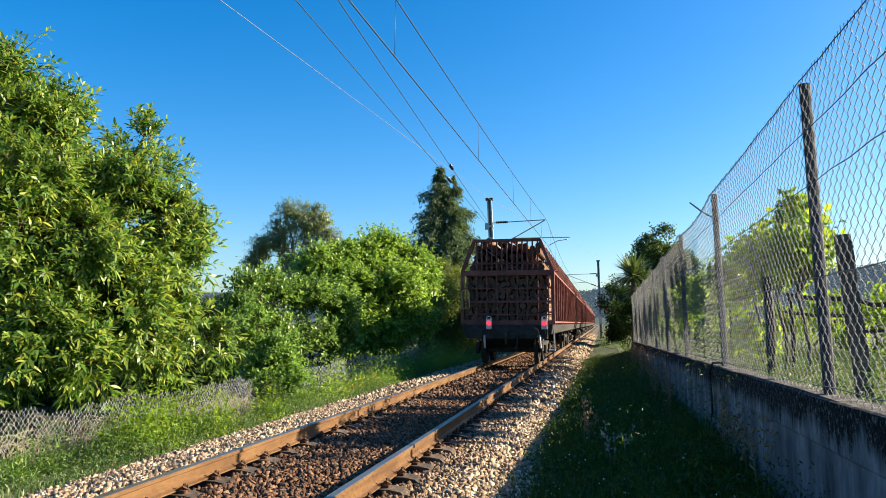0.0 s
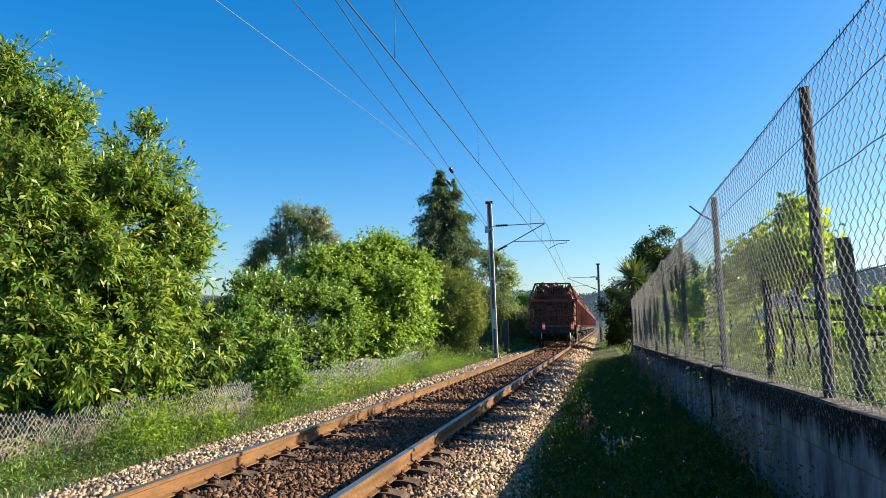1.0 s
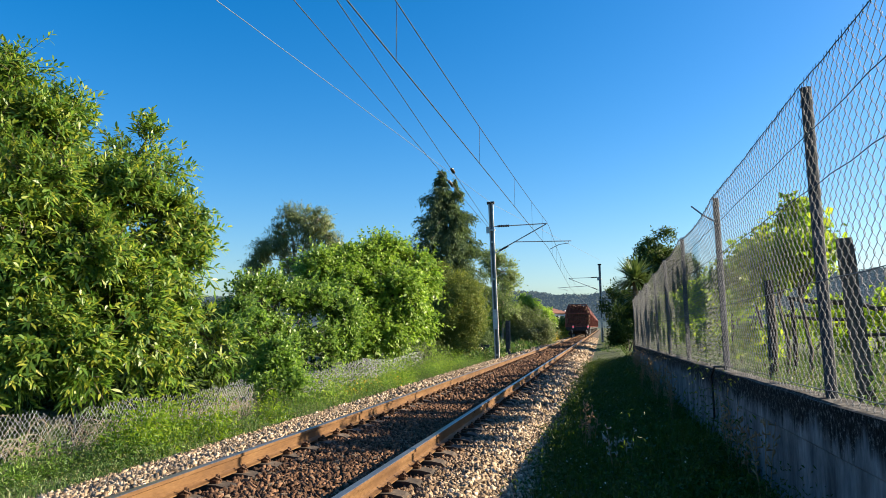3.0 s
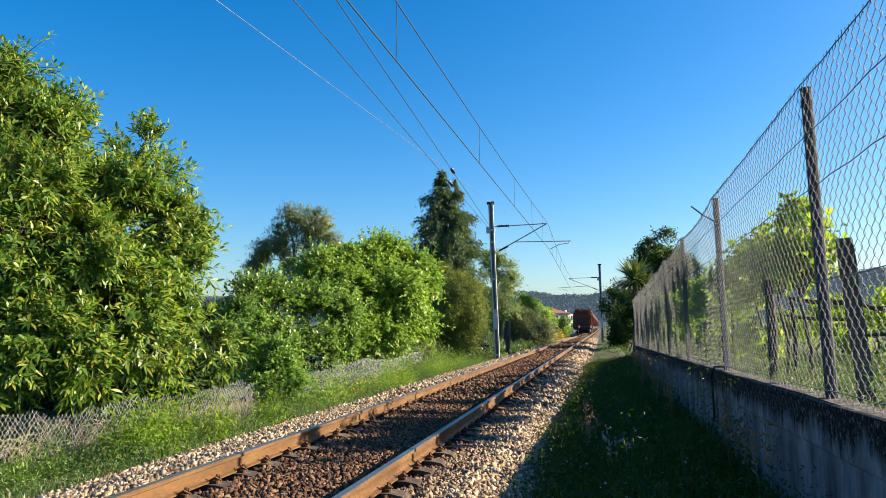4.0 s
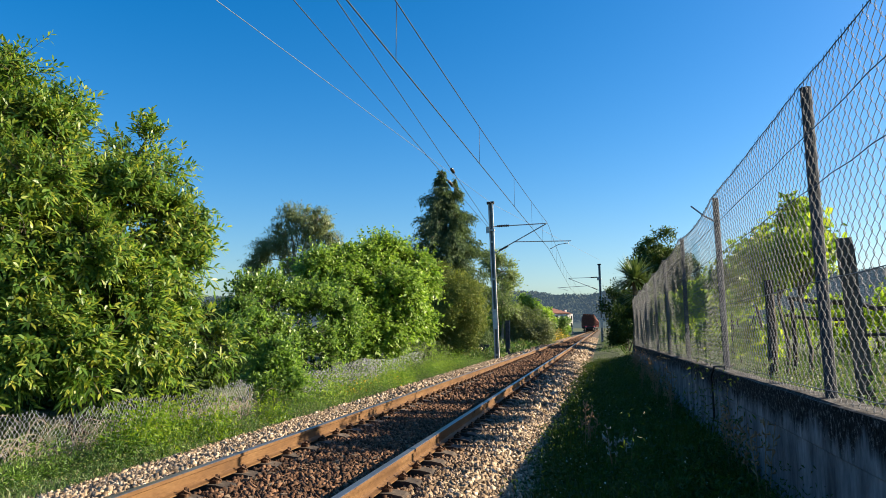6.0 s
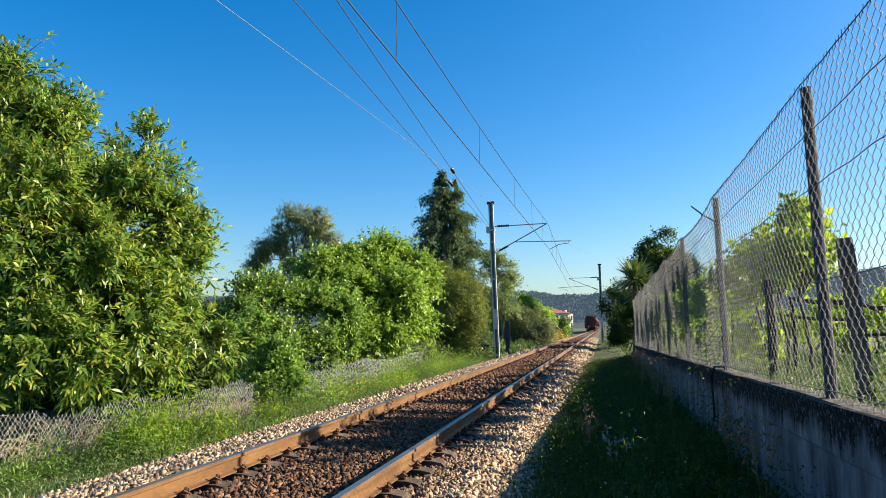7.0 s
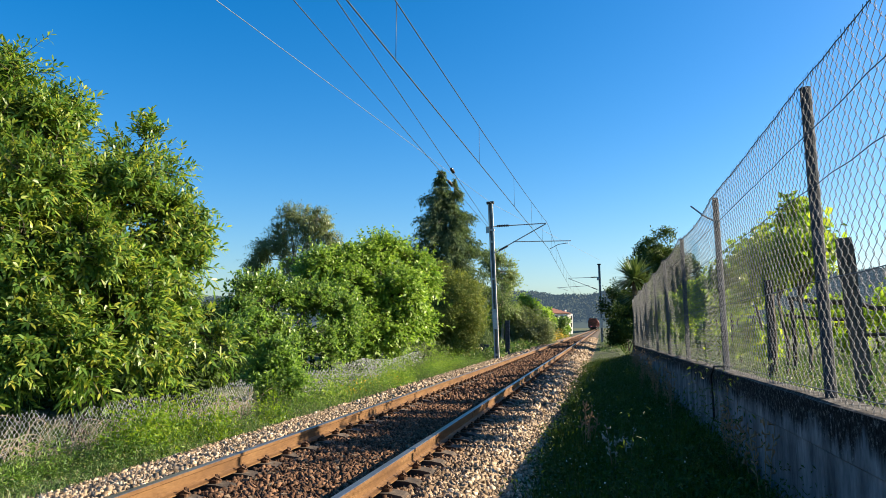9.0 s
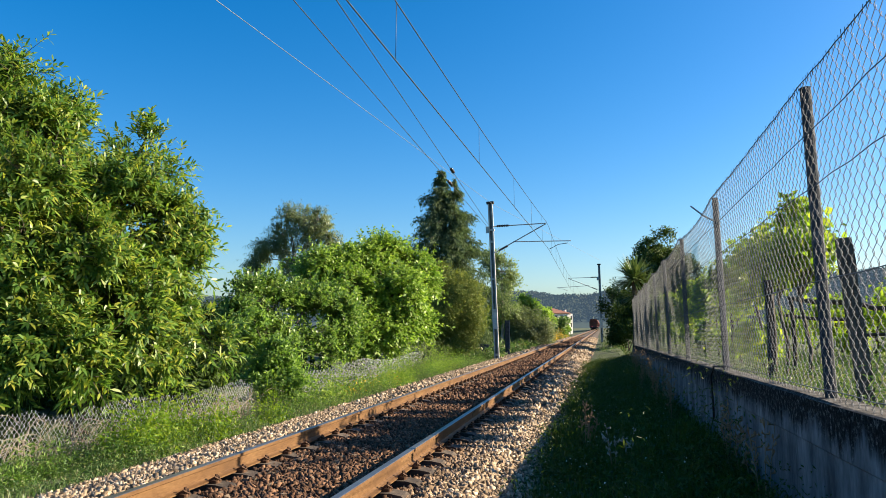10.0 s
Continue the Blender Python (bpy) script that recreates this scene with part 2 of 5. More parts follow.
half.inputs["From Min"].default_value, half.inputs["From Max"].default_value = 1.3, 1.95
bl.new(wob.outputs[0], half.inputs["Value"])
bcol = mix(bn, bl, half.outputs[0], brown, pale)
bl.new(bcol, bb.inputs["Base Color"])
bump(bn, bl, bb, noise_tex(bn, bl, 60, 3), 0.4, 0.006)
M["ballast"] = bal
# The bed is darker than the stones, putting shade into the gaps between them.
M["bed"] = surface("stone_bed", (0.03, 0.021, 0.014), (0.075, 0.053, 0.035), (0.15, 0.112, 0.075), 9, 45, 0.95, depth=0.02)
M["ballast_piece"] = surface("single_ballast_stone", (0.10, 0.07, 0.045), (0.24, 0.175, 0.115), (0.38, 0.30, 0.21), 30, 90, 0.9, random_by="object", spread=0.6)


# ---- mesh tools ----
class Shape:
    """Collects points and faces of one mesh."""

    def __init__(self):
        self.v, self.f, self.n = [], [], 0

    def add(self, verts, faces):
        self.v += [tuple(p) for p in verts]
        self.f += [tuple(i + self.n for i in face) for face in faces]
        self.n += len(verts)
        return self

    def box(self, lo, hi, m=None, inset=0.0):
        (x0, y0, z0), (x1, y1, z1) = lo, hi
        c = min(inset, (x1 - x0) / 2.2, (y1 - y0) / 2.2)
        ring = [(x0 + c, y0), (x1 - c, y0), (x1, y0 + c), (x1, y1 - c), (x1 - c, y1), (x0 + c, y1), (x0, y1 - c), (x0, y0 + c)] if c else [(x0, y0), (x1, y0), (x1, y1), (x0, y1)]
        k = len(ring)
        vs = [Vector((x, y, z)) for z in (z0, z1) for x, y in ring]
        if m:
            vs = [m @ p for p in vs]
        return self.add(vs, [tuple(range(k))[::-1], tuple(range(k, 2 * k))] + [(i, (i + 1) % k, k + (i + 1) % k, k + i) for i in range(k)])

    def tube(self, pts, radii, sides=6, caps=True):
        pts = [Vector(p) for p in pts]
        if not hasattr(radii, "__len__"):
            radii = [radii] * len(pts)
        vs, fs = [], []
        for i, p in enumerate(pts):
            d = (pts[min(i + 1, len(pts) - 1)] - pts[max(i - 1, 0)]).normalized()
            a = d.orthogonal() if abs(d.z) > 0.9 else d.cross(Vector((0, 0, 1)))
            a = a.normalized()
            b = d.cross(a)
            vs += [p + (a * math.cos(2 * math.pi * k / sides) + b * math.sin(2 * math.pi * k / sides)) * radii[i] for k in range(sides)]
        for i in range(len(pts) - 1):
            for k in range(sides):
                fs.append((i * sides + k, i * sides + (k + 1) % sides, (i + 1) * sides + (k + 1) % sides, (i + 1) * sides + k))
        if caps:
            fs += [tuple(range(sides))[::-1], tuple(range((len(pts) - 1) * sides, len(pts) * sides))]
        return self.add(vs, fs)

    def prism(self, outline, y0, y1, cuts=1):
        """An outline of (x, z) drawn out along y."""
        k = len(outline)
        vs = [(x, y0 + (y1 - y0) * j / cuts, z) for j in range(cuts + 1) for x, z in outline]
        fs = [(j * k + i, j * k + (i + 1) % k, (j + 1) * k + (i + 1) % k, (j + 1) * k + i) for j in range(cuts) for i in range(k)]
        return self.add(vs, fs + [tuple(range(k))[::-1], tuple(range(cuts * k, cuts * k + k))])

    def mesh(self, name):
        me = bpy.data.meshes.new(name)
        me.from_pydata(self.v, [], self.f)
        me.update()
        return me


def arrays(name, verts, faces):
    """A mesh from an array of points and one of faces that all have the same corners."""
    verts, faces = np.asarray(verts, np.float32), np.asarray(faces, np.int32)
    me = bpy.data.meshes.new(name)
    k = faces.shape[1]
    me.vertices.add(len(verts))
    me.vertices.foreach_set("co", verts.ravel())
    me.loops.add(faces.size)
    me.loops.foreach_set("vertex_index", faces.ravel())
    me.polygons.add(len(faces))
    me.polygons.foreach_set("loop_start", np.arange(0, faces.size, k, dtype=np.int32))
    me.update(calc_edges=True)
    return me


def thing(name, at, label, category, group="", kind=""):
    ob = new(name)
    ob.matrix_basis = at if isinstance(at, Matrix) else pose(*at)
    ob.empty_display_size = 0.2
    return tagged(ob, label, category, group, kind)


def part(name, shape, material, parent=None, label="", at=None, smooth=False):
    me = shape if isinstance(shape, bpy.types.Mesh) else shape.mesh(name)
    if not me.materials:
        me.materials.append(M[material])
    if smooth:
        me.polygons.foreach_set("use_smooth", [True] * len(me.polygons))
    ob = new(name, me)
    ob.parent = parent
    if at is not None:
        ob.matrix_basis = at
    return tagged(ob, label)


# ---- ground ----
def wall_top(y):
    return 0.88 - 0.012 * (y - 5)


WALL_X, WALL_END = 4.30, 34.6


def ground_z(x, y):
    x, y = np.asarray(x, float), np.asarray(y, float)
    z = np.interp(x, [-400, -40, -12, -6, -4.4, -2.9, -2.3, 2.0, 2.4, 4.2], [-1.0, -1.0, -1.0, -0.8, -0.6, -0.42, -0.5, -0.5, -0.38, -0.1])
    behind = np.interp(x, [4.33, 4.40, 9, 30, 400], [-0.1, 0.70, 0.75, 0.6, 0.0])
    fade = np.clip((y - 36) / 14, 0, 1)
    behind = behind * (1 - fade) + fade * np.interp(x, [4.2, 9, 400], [-0.2, 0.0, 0.0])
    z = np.where(x > 4.3, behind - 0.012 * np.clip(y, 0, 40), z)
    return z + 0.03 * np.sin(x * 1.7 + y * 0.9) * np.sin(y * 1.3 - x * 0.4) * np.clip(np.abs(x) - 2.3, 0, 1)


xs = np.concatenate([[-3500, -1500, -700, -300, -120, -60, -35, -20], np.arange(-14, -2, 0.6), [-2, 0, 2], np.arange(2.3, 4.3, 0.3), [4.33, 4.40], np.arange(4.9, 15, 0.8), [20, 35, 60, 120, 300, 700, 1500, 3500]])
ys = np.concatenate([[-3500, -800, -200, -60, -20], np.arange(-8, 60, 0.8), np.arange(60, 140, 6), [160, 200, 280, 400, 600, 900, 1500, 3000, 4500]])
gx, gy = np.meshgrid(xs, ys)
gv = np.stack([gx, gy, ground_z(gx, gy)], -1).reshape(-1, 3)
nx = len(xs)
gi = (np.arange(len(ys) - 1)[:, None] * nx + np.arange(nx - 1)[None]).ravel()
ground = part("ground", arrays("ground", gv, np.stack([gi, gi + 1, gi + nx + 1, gi + nx], 1)), "soil", smooth=True)
tagged(ground, "earth ground under grass and weeds beside the railway", "ground", kind="structure")

# ---- track ----
SPACING = 0.56
Y0 = 6.76 - 4 * SPACING


def bed_z(x):
    return np.interp(x, [-3.0, -2.6, -1.7, -1.2, -0.7, 0, 0.7, 1.2, 1.6, 2.3], [-0.48, -0.40, -0.25, -0.25, -0.228, -0.235, -0.228, -0.255, -0.265, -0.46])


bed = Shape()
bxs = [-3.0, -2.6, -2.1, -1.7, -1.2, -0.7, 0, 0.7, 1.2, 1.6, 2.0, 2.3]
bys = list(np.arange(-12, 60, 1.0)) + list(np.arange(60, 420, 8.0))
bed.add([(x, y, float(bed_z(x)) - 0.012) for y in bys for x in bxs],
        [(j * 12 + i, j * 12 + i + 1, (j + 1) * 12 + i + 1, (j + 1) * 12 + i) for j in range(len(bys) - 1) for i in range(11)])
ballast = part("ballast", bed, "bed")
tagged(ballast, "crushed stone ballast, rust-stained between the rails", "ballast", kind="structure")


def rock(rng):
    """An angular stone of eight corners and twelve edges."""
    c = np.array([[x, y, z] for z in (-1, 1) for y in (-1, 1) for x in (-1, 1)], float)
    c *= rng.uniform(0.15, 1.25, (8, 3))
    return c


ROCK_F = np.array([[0, 2, 3, 1], [4, 5, 7, 6], [0, 1, 5, 4], [2, 6, 7, 3], [0, 4, 6, 2], [1, 3, 7, 5]])


def turns(rng, n):
    q = rng.normal(size=(n, 4))
    q /= np.linalg.norm(q, axis=1)[:, None]
    w, x, y, z = q.T
    return np.stack([1 - 2 * (y * y + z * z), 2 * (x * y - z * w), 2 * (x * z + y * w), 2 * (x * y + z * w), 1 - 2 * (x * x + z * z), 2 * (y * z - x * w),
                     2 * (x * z - y * w), 2 * (y * z + x * w), 1 - 2 * (x * x + y * y)], 1).reshape(n, 3, 3)


def stones(rng, n, y0, y1, size):
    x = rng.uniform(-2.85, 2.38, n)
    y = rng.uniform(y0, y1, n)
    between = np.abs((y - Y0 + SPACING / 2) % SPACING - SPACING / 2)
    keep = (np.abs(np.abs(x) - 0.87) > 0.085) & ((between > 0.11) | (np.abs(np.abs(x) - 0.87) > 0.26) | (rng.uniform(0, 1, n) < 0.22))
    x, y = x[keep], y[keep]
    n = len(x)
    s = size * rng.uniform(0.55, 1.25, n)
    base = np.stack([rock(rng) for _ in range(24)])[rng.integers(0, 24, n)]
    base = base * s[:, None, None] * np.array([1.35, 0.9, 0.6])
    v = np.einsum("nij,nkj->nki", turns(rng, n), base)
    v += np.stack([x, y, bed_z(x) + s * 0.25], 1)[:, None]
    return v.reshape(-1, 3), (ROCK_F[None] + 8 * np.arange(n)[:, None, None]).reshape(-1, 4)


rng = np.random.default_rng(4)
sv, sf, off = [], [], 0
for n, y0, y1, size in ((34000, 5.5, 15, 0.029), (15000, 15, 40, 0.043), (6500, 40, 110, 0.07)):
    v, f = stones(rng, n, y0, y1, size)
    sv.append(v)
    sf.append(f + off)
    off += len(v)
tagged(part("loose_stones", arrays("loose_stones", np.concatenate(sv), np.concatenate(sf)), "ballast", ballast), kind="stuff")

rs = random.Random(12)
shapes = []
for k in range(8):
    me = Shape().add([Vector(p) * 0.028 for p in rock(rng) * np.array([1.35, 0.9, 0.6])], [tuple(int(i) for i in f) for f in ROCK_F]).mesh("stone")
    me.materials.append(M["ballast_piece"])
    shapes.append(me)
for k in range(290):
    x = rs.choice((rs.uniform(1.0, 1.95), rs.uniform(-0.75, 0.75), rs.uniform(-2.6, -1.0)))
    y = rs.uniform(6.2, 10.5)
    part("stone", shapes[k % 8], "ballast", ballast, at=pose(x, y, float(bed_z(x)) + 0.022, rs.uniform(-40, 40), rs.uniform(-40, 40), rs.uniform(0, 360)))

HEAD = [(-0.036, -0.004), (-0.03, 0.0), (0.03, 0.0), (0.036, -0.004)]
RAIL = [(-0.036, -0.004), (-0.036, -0.036), (-0.01, -0.048), (-0.009, -0.13), (-0.03, -0.145), (-0.07, -0.155), (-0.07, -0.168),
        (0.07, -0.168), (0.07, -0.155), (0.03, -0.145), (0.009, -0.13), (0.01, -0.048), (0.036, -0.036), (0.036, -0.004)]
for side in (-1, 1):
    rail = thing("rail", (side * 0.87, 0, 0), "rusty steel rail with a polished running surface", "rail", "rails of the track", "structure")
    part("rail_body", Shape().prism(RAIL, -12, 420, 40), "rust", rail)
    part("running_surface", Shape().prism(HEAD, -12, 420, 40), "polished", rail, "worn bright steel top")
    for y in (11.95, 29.5):
        part("weld", Shape().prism([(a * 1.12, b * 1.03 - 0.002) for a, b in RAIL], y, y + 0.035), "clip", rail, "dark weld collar")


def sleeper():
    s = thing("sleeper", (0, 0, 0), "rust-stained concrete twin-block sleeper sunk in ballast", "sleeper", "sleepers under the rails")
    for side in (-1, 1):
        m = pose(side * 0.87, 0, 0)
        top = [(-0.32, -0.36), (-0.305, -0.225), (-0.27, -0.196), (-0.16, -0.178), (0.16, -0.178), (0.27, -0.196), (0.305, -0.225), (0.32, -0.36)]
        blk = Shape().prism(top[::-1], -0.105, 0.105)
        b = part("block", blk, "sleeper", s, at=m)
        for k in (-1, 1):
            clip = Shape().box((k * 0.105 - 0.045, -0.05, -0.178), (k * 0.105 + 0.045, 0.05, -0.15), None, 0.012)
            clip.tube([(k * 0.07, -0.045, -0.148), (k * 0.12, -0.035, -0.118), (k * 0.15, 0, -0.15), (k * 0.12, 0.035, -0.118), (k * 0.07, 0.045, -0.148)], 0.011, 5)
            clip.tube([(k * 0.115, 0, -0.16), (k * 0.115, 0, -0.095)], 0.014, 6)
            part("rail_clip", clip, "clip", b, "rusty spring clip and bolt")
    part("tie_bar", Shape().box((-0.5, -0.02, -0.30), (0.5, 0.02, -0.25)), "clip", s)
    return s


first = sleeper()
first.matrix_basis = pose(0, Y0, 0)
for i in range(1, 110):
    copy_thing(first, pose(random.uniform(-0.01, 0.01), Y0 + i * SPACING, random.uniform(-0.012, 0.004), 0, 0, random.uniform(-0.8, 0.8)))
far = Shape()
for i in range(110, 700):
    for side in (-1, 1):
        far.box((side * 0.87 - 0.4, Y0 + i * SPACING - 0.12, -0.36), (side * 0.87 + 0.4, Y0 + i * SPACING + 0.12, -0.18))
tagged(part("far_sleepers", far, "sleeper"), "concrete sleepers running into the distance", "sleepers", kind="stuff")


# ---- overhead line ----
def mast(x, y, height, arm_side, label, lean=0.0):
    """An H-section mast of two channels with battens, and its cantilever; arm_side points to the track."""
    ob = thing("catenary_mast", (x, y, -0.5, 0, lean, 0), label, "mast", "masts of the overhead line")
    part("foundation", Shape().box((-0.35, -0.35, -0.3), (0.35, 0.35, 0.06), None, 0.04), "post", ob, "concrete foundation block")
    for s in (-1, 1):
        leg = Shape()
        leg.box((s * 0.12 - 0.007, -0.075, 0.0), (s * 0.12 + 0.007, 0.075, height))
        for e in (-1, 1):
            leg.box((s * 0.12 - (0.06 if s > 0 else 0), e * 0.072 - 0.006, 0.0), (s * 0.12 + (0.06 if s < 0 else 0), e * 0.072 + 0.006, height))
        part("channel", leg, "steel", ob)
    # The web is darker than the channels, painting in the recess's shade.
    part("web", Shape().box((-0.112, -0.02, 0.0), (0.112, 0.02, height)), "shadesteel", ob, "recessed steel web, coloured darker as if in shade")
    for k in range(int(height / 2)):
        for e in (-1, 1):
            part("batten", Shape().box((-0.12, e * 0.082 - 0.004, 0.3 + k * 2), (0.12, e * 0.082 + 0.004, 0.42 + k * 2)), "steel", ob)
    part("painted_band", Shape().box((-0.135, -0.1, 1.7), (0.135, -0.086, 2.75)).box((-0.135, 0.086, 1.7), (0.135, 0.1, 2.75)), "plate", ob, "whitish painted band")
    cap = Shape().box((-0.2, -0.1, height - 0.08), (0.2, 0.1, height + 0.05), None, 0.02)
    part("cap", cap, "under", ob, "dark top fitting")
    # cantilever: level top tube, slanted strut, register tube and steady arm
    a = arm_side
    reach = abs(x) + 0.43
    top_z, strut_z, tube_z = 7.28, 5.85, 6.38
    part("top_tube", Shape().tube([(a * 0.1, 0, top_z - 0.09), (a * (reach + 0.02), 0, top_z - 0.10)], 0.028, 8), "steel", ob)
    part("strut", Shape().tube([(a * 0.1, 0, strut_z - 0.10), (a * (reach - 0.02), 0, top_z - 0.13)], 0.03, 8), "steel", ob)
    part("register_tube", Shape().tube([(a * 1.15, 0, tube_z - 0.08), (a * (reach + 1.25), 0, tube_z - 0.21)], 0.025, 8), "steel", ob)
    arm = Shape().tube([(a * (reach + 1.1), 0, tube_z - 0.2), (a * (reach + 1.1), 0, tube_z - 0.32), (a * (reach + 0.6), 0, tube_z - 0.36), (a * (reach + 0.12), 0, tube_z - 0.58)], 0.02, 6)
    part("steady_arm", arm, "steel", ob)
    for p, q in (((0.3, top_z - 0.08), (0.95, top_z - 0.09)), ((0.35, strut_z + 0.02), (0.85, strut_z + 0.25))):
        ins = Shape()
        pts, rad = [], []
        for k in range(15):
            u = k / 14
            pts.append((a * (p[0] + (q[0] - p[0]) * u), 0, p[1] + (q[1] - p[1]) * u))
            rad.append(0.075 if k % 2 else 0.04)
        part("insulator", ins.tube(pts, rad, 10), "insulator", ob, "dark ribbed porcelain insulator")
    clamp = Shape().box((-0.17, -0.13, 6.95), (0.17, 0.13, 7.05), None, 0.03).box((-0.3, -0.05, 6.85), (-0.12, 0.05, 7.2), None, 0.02)
    part("clamp", clamp, "steel", ob)
    return ob


MAST_1, MAST_2, MAST_0 = 39.0, 82.0, -14.0
mast(-2.50, MAST_1, 8.5, 1, "grey steel catenary mast with cantilever arm over the track", -2.1)
mast(2.92, MAST_2, 8.6, -1, "grey steel catenary mast beyond the fence", -1.1)


def wire(name, pts, r, mat, label, sides=5):
    ob = part(name, Shape().tube(pts, r, sides), mat, smooth=True)
    return tagged(ob, label, "wire", "wires of the overhead line")


def span(y):
    """Height of the carrying wire above the contact wire at y."""
    masts = [MAST_0, MAST_1, MAST_2, 145, 198, 251, 304]
    for a, b in zip(masts, masts[1:]):
        if a <= y <= b:
            u = (y - a) / (b - a)
            return 1.35 - 4 * 0.42 * u * (1 - u)
    return 1.3


def stagger(y):
    return float(np.interp(y, [MAST_0, MAST_1, MAST_2, 145, 198, 251, 304], [-0.36, 0.28, -0.35, 0.2, -0.2, 0.2, -0.2]))


CONTACT = 5.42
line_y = list(np.arange(-14, 100, 2.0)) + list(np.arange(100, 305, 6.0))
wire("contact_wire", [(stagger(y), y, CONTACT) for y in line_y], 0.011, "copper", "dark copper contact wire above the track")
wire("carrying_wire", [(stagger(y) * 0.9, y, CONTACT + span(y)) for y in line_y], 0.010, "copper", "dark carrying cable above the contact wire")
for y in (4.0, 10.6, 18.0, 24.9, 30.6, 35.5, 42.5, 48, 54, 61, 68, 75, 82, 89):
    d = wire("dropper", [(stagger(y), y, CONTACT), (stagger(y) * 0.9, y, CONTACT + span(y))], 0.006, "copper", "thin dropper wire joining two overhead cables", 4)
wire("earth_wire", [(-6.2, -14, 8.05), (-4.4, 13, 7.8), (-2.62, MAST_1, 7.86), (2.75, MAST_2, 8.6)], 0.008, "palewire", "pale overhead earth wire")
wire("feeder_wire", [(-2.05, -14, 7.95), (-2.4, 12, 7.25), (-2.84, MAST_1, 6.53)], 0.010, "copper", "dark feeder cable running to the mast")
wire("feeder_wire", [(-0.35, -14, 7.72), (-1.57, 12, 7.16), (-2.8, MAST_1, 6.63)], 0.010, "copper", "dark feeder cable running to the mast")

# ---- wall and fence ----
wall = thing("wall_east", (0, 0, 0), "long weathered concrete retaining wall with a blackened top", "wall", kind="structure")
body, cop = Shape(), Shape()
wy = list(np.arange(-8, WALL_END + 0.1, 0.71))
wn_ = len(wy)
wv, cv = [], []
for y in wy:
    t = wall_top(y)
    j = lambda: random.uniform(-0.006, 0.006)
    lip = t - 0.30 + j()
    wv += [(WALL_X + 0.012 + j(), y, -0.7), (WALL_X + 0.012 + j() * 0.4, y, lip - 0.012), (WALL_X + j() * 0.3, y, lip), (WALL_X + j() * 0.3, y, t - 0.055), (WALL_X + 0.2, y, t - 0.055), (WALL_X + 0.2, y, -0.7)]
    cv += [(WALL_X - 0.004 + j() * 0.4, y, t - 0.06 + j()), (WALL_X - 0.004 + j() * 0.4, y, t - 0.012 + j()), (WALL_X + 0.015 + j(), y, t + j()), (WALL_X + 0.19, y, t + j()), (WALL_X + 0.215, y, t - 0.02), (WALL_X + 0.215, y, t - 0.06)]
for vs, k, sh in ((wv, 6, body), (cv, 6, cop)):
    fs = [(i * k + a, i * k + (a + 1) % k, (i + 1) * k + (a + 1) % k, (i + 1) * k + a) for i in range(wn_ - 1) for a in range(k)]
    sh.add(vs, [f[::-1] for f in fs] + [tuple(range(k)), tuple(range((wn_ - 1) * k, wn_ * k))[::-1]])
part("wall_body", body, "wall", wall)
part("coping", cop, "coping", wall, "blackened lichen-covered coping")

FENCE_X = 4.41
FENCE_H = 2.06
LEAN = -0.034       # posts and mesh lean a little towards the track
post_ys = [1.2, 5.27, 9.41, 13.4, 17.0, 20.6, 24.4, 28.2, 31.6, 34.5]
fence = thing("chain_link_fence", (0, 0, 0), "tall galvanised chain-link fence on a concrete wall", "fence")
for i, y in enumerate(post_ys):
    z = wall_top(y)
    sh = Shape().tube([(FENCE_X, y, z - 0.3), (FENCE_X + LEAN * 1.0, y + 0.01, z + 1.0), (FENCE_X + LEAN * FENCE_H + random.uniform(-.012, .012), y + 0.02, z + FENCE_H + 0.02)], [0.038, 0.037, 0.036], 12)
    part("fence_post", sh, "post", fence)


def link_mesh(name, x0, ya, yb, zlow, zhigh, pitch, step, rad, wobble=0.0, seed=1, lean=0.0):
    """Interlocked zigzag wires, each turned about its neighbour at every crossing."""
    rg = np.random.default_rng(seed)
    verts, faces, o = [], [], 0
    ring = np.array([[1, 0, 0.0], [-0.5, 0.8, 0.2], [-0.5, -0.8, -0.2]]) * rad
    for i in range(int((yb - ya) / pitch)):
        y = ya + i * pitch
        lo, hi = zlow(y), zhigh(y)
        m = max(3, int((hi - lo) / step) + 1)
        t = np.arange(m)
        z = np.linspace(lo, hi, m)
        turn = np.where((t + i) % 2 == 0, -1.0, 1.0)
        # every bend: in, round the neighbour, out
        yy = np.stack([y + pitch * (0.5 + 0.47 * turn), y + pitch * (0.5 + 0.56 * turn), y + pitch * (0.5 + 0.47 * turn)], 1).ravel()
        zz = np.stack([z - step * 0.24, z, z + step * 0.24], 1).ravel() + 0.006 * np.sin(y * 2.3)
        xx = x0 + np.tile([0.006, 0.0, -0.006], m) * np.repeat(turn, 3) + lean * (zz - lo)
        if wobble:
            ph = rg.uniform(0, 6)
            yy = yy + wobble * np.sin(zz * 5 + ph) * 0.4
            xx = xx + wobble * np.sin(zz * 3 + y * 2.0) + wobble * 2 * np.sin(y * 0.9)
            zz = zz + wobble * np.sin(y * 3.1) * 0.6
        p = np.stack([xx, yy, zz], 1)
        n = len(p)
        verts.append((p[:, None] + ring[None]).reshape(-1, 3))
        k = o + 3 * np.arange(n - 1)
        for q in range(3):
            r2 = (q + 1) % 3
            faces.append(np.stack([k + q, k + r2, k + 3 + r2, k + 3 + q], 1))
        o += 3 * n
    return arrays(name, np.concatenate(verts), np.concatenate(faces))


MX = FENCE_X - 0.045


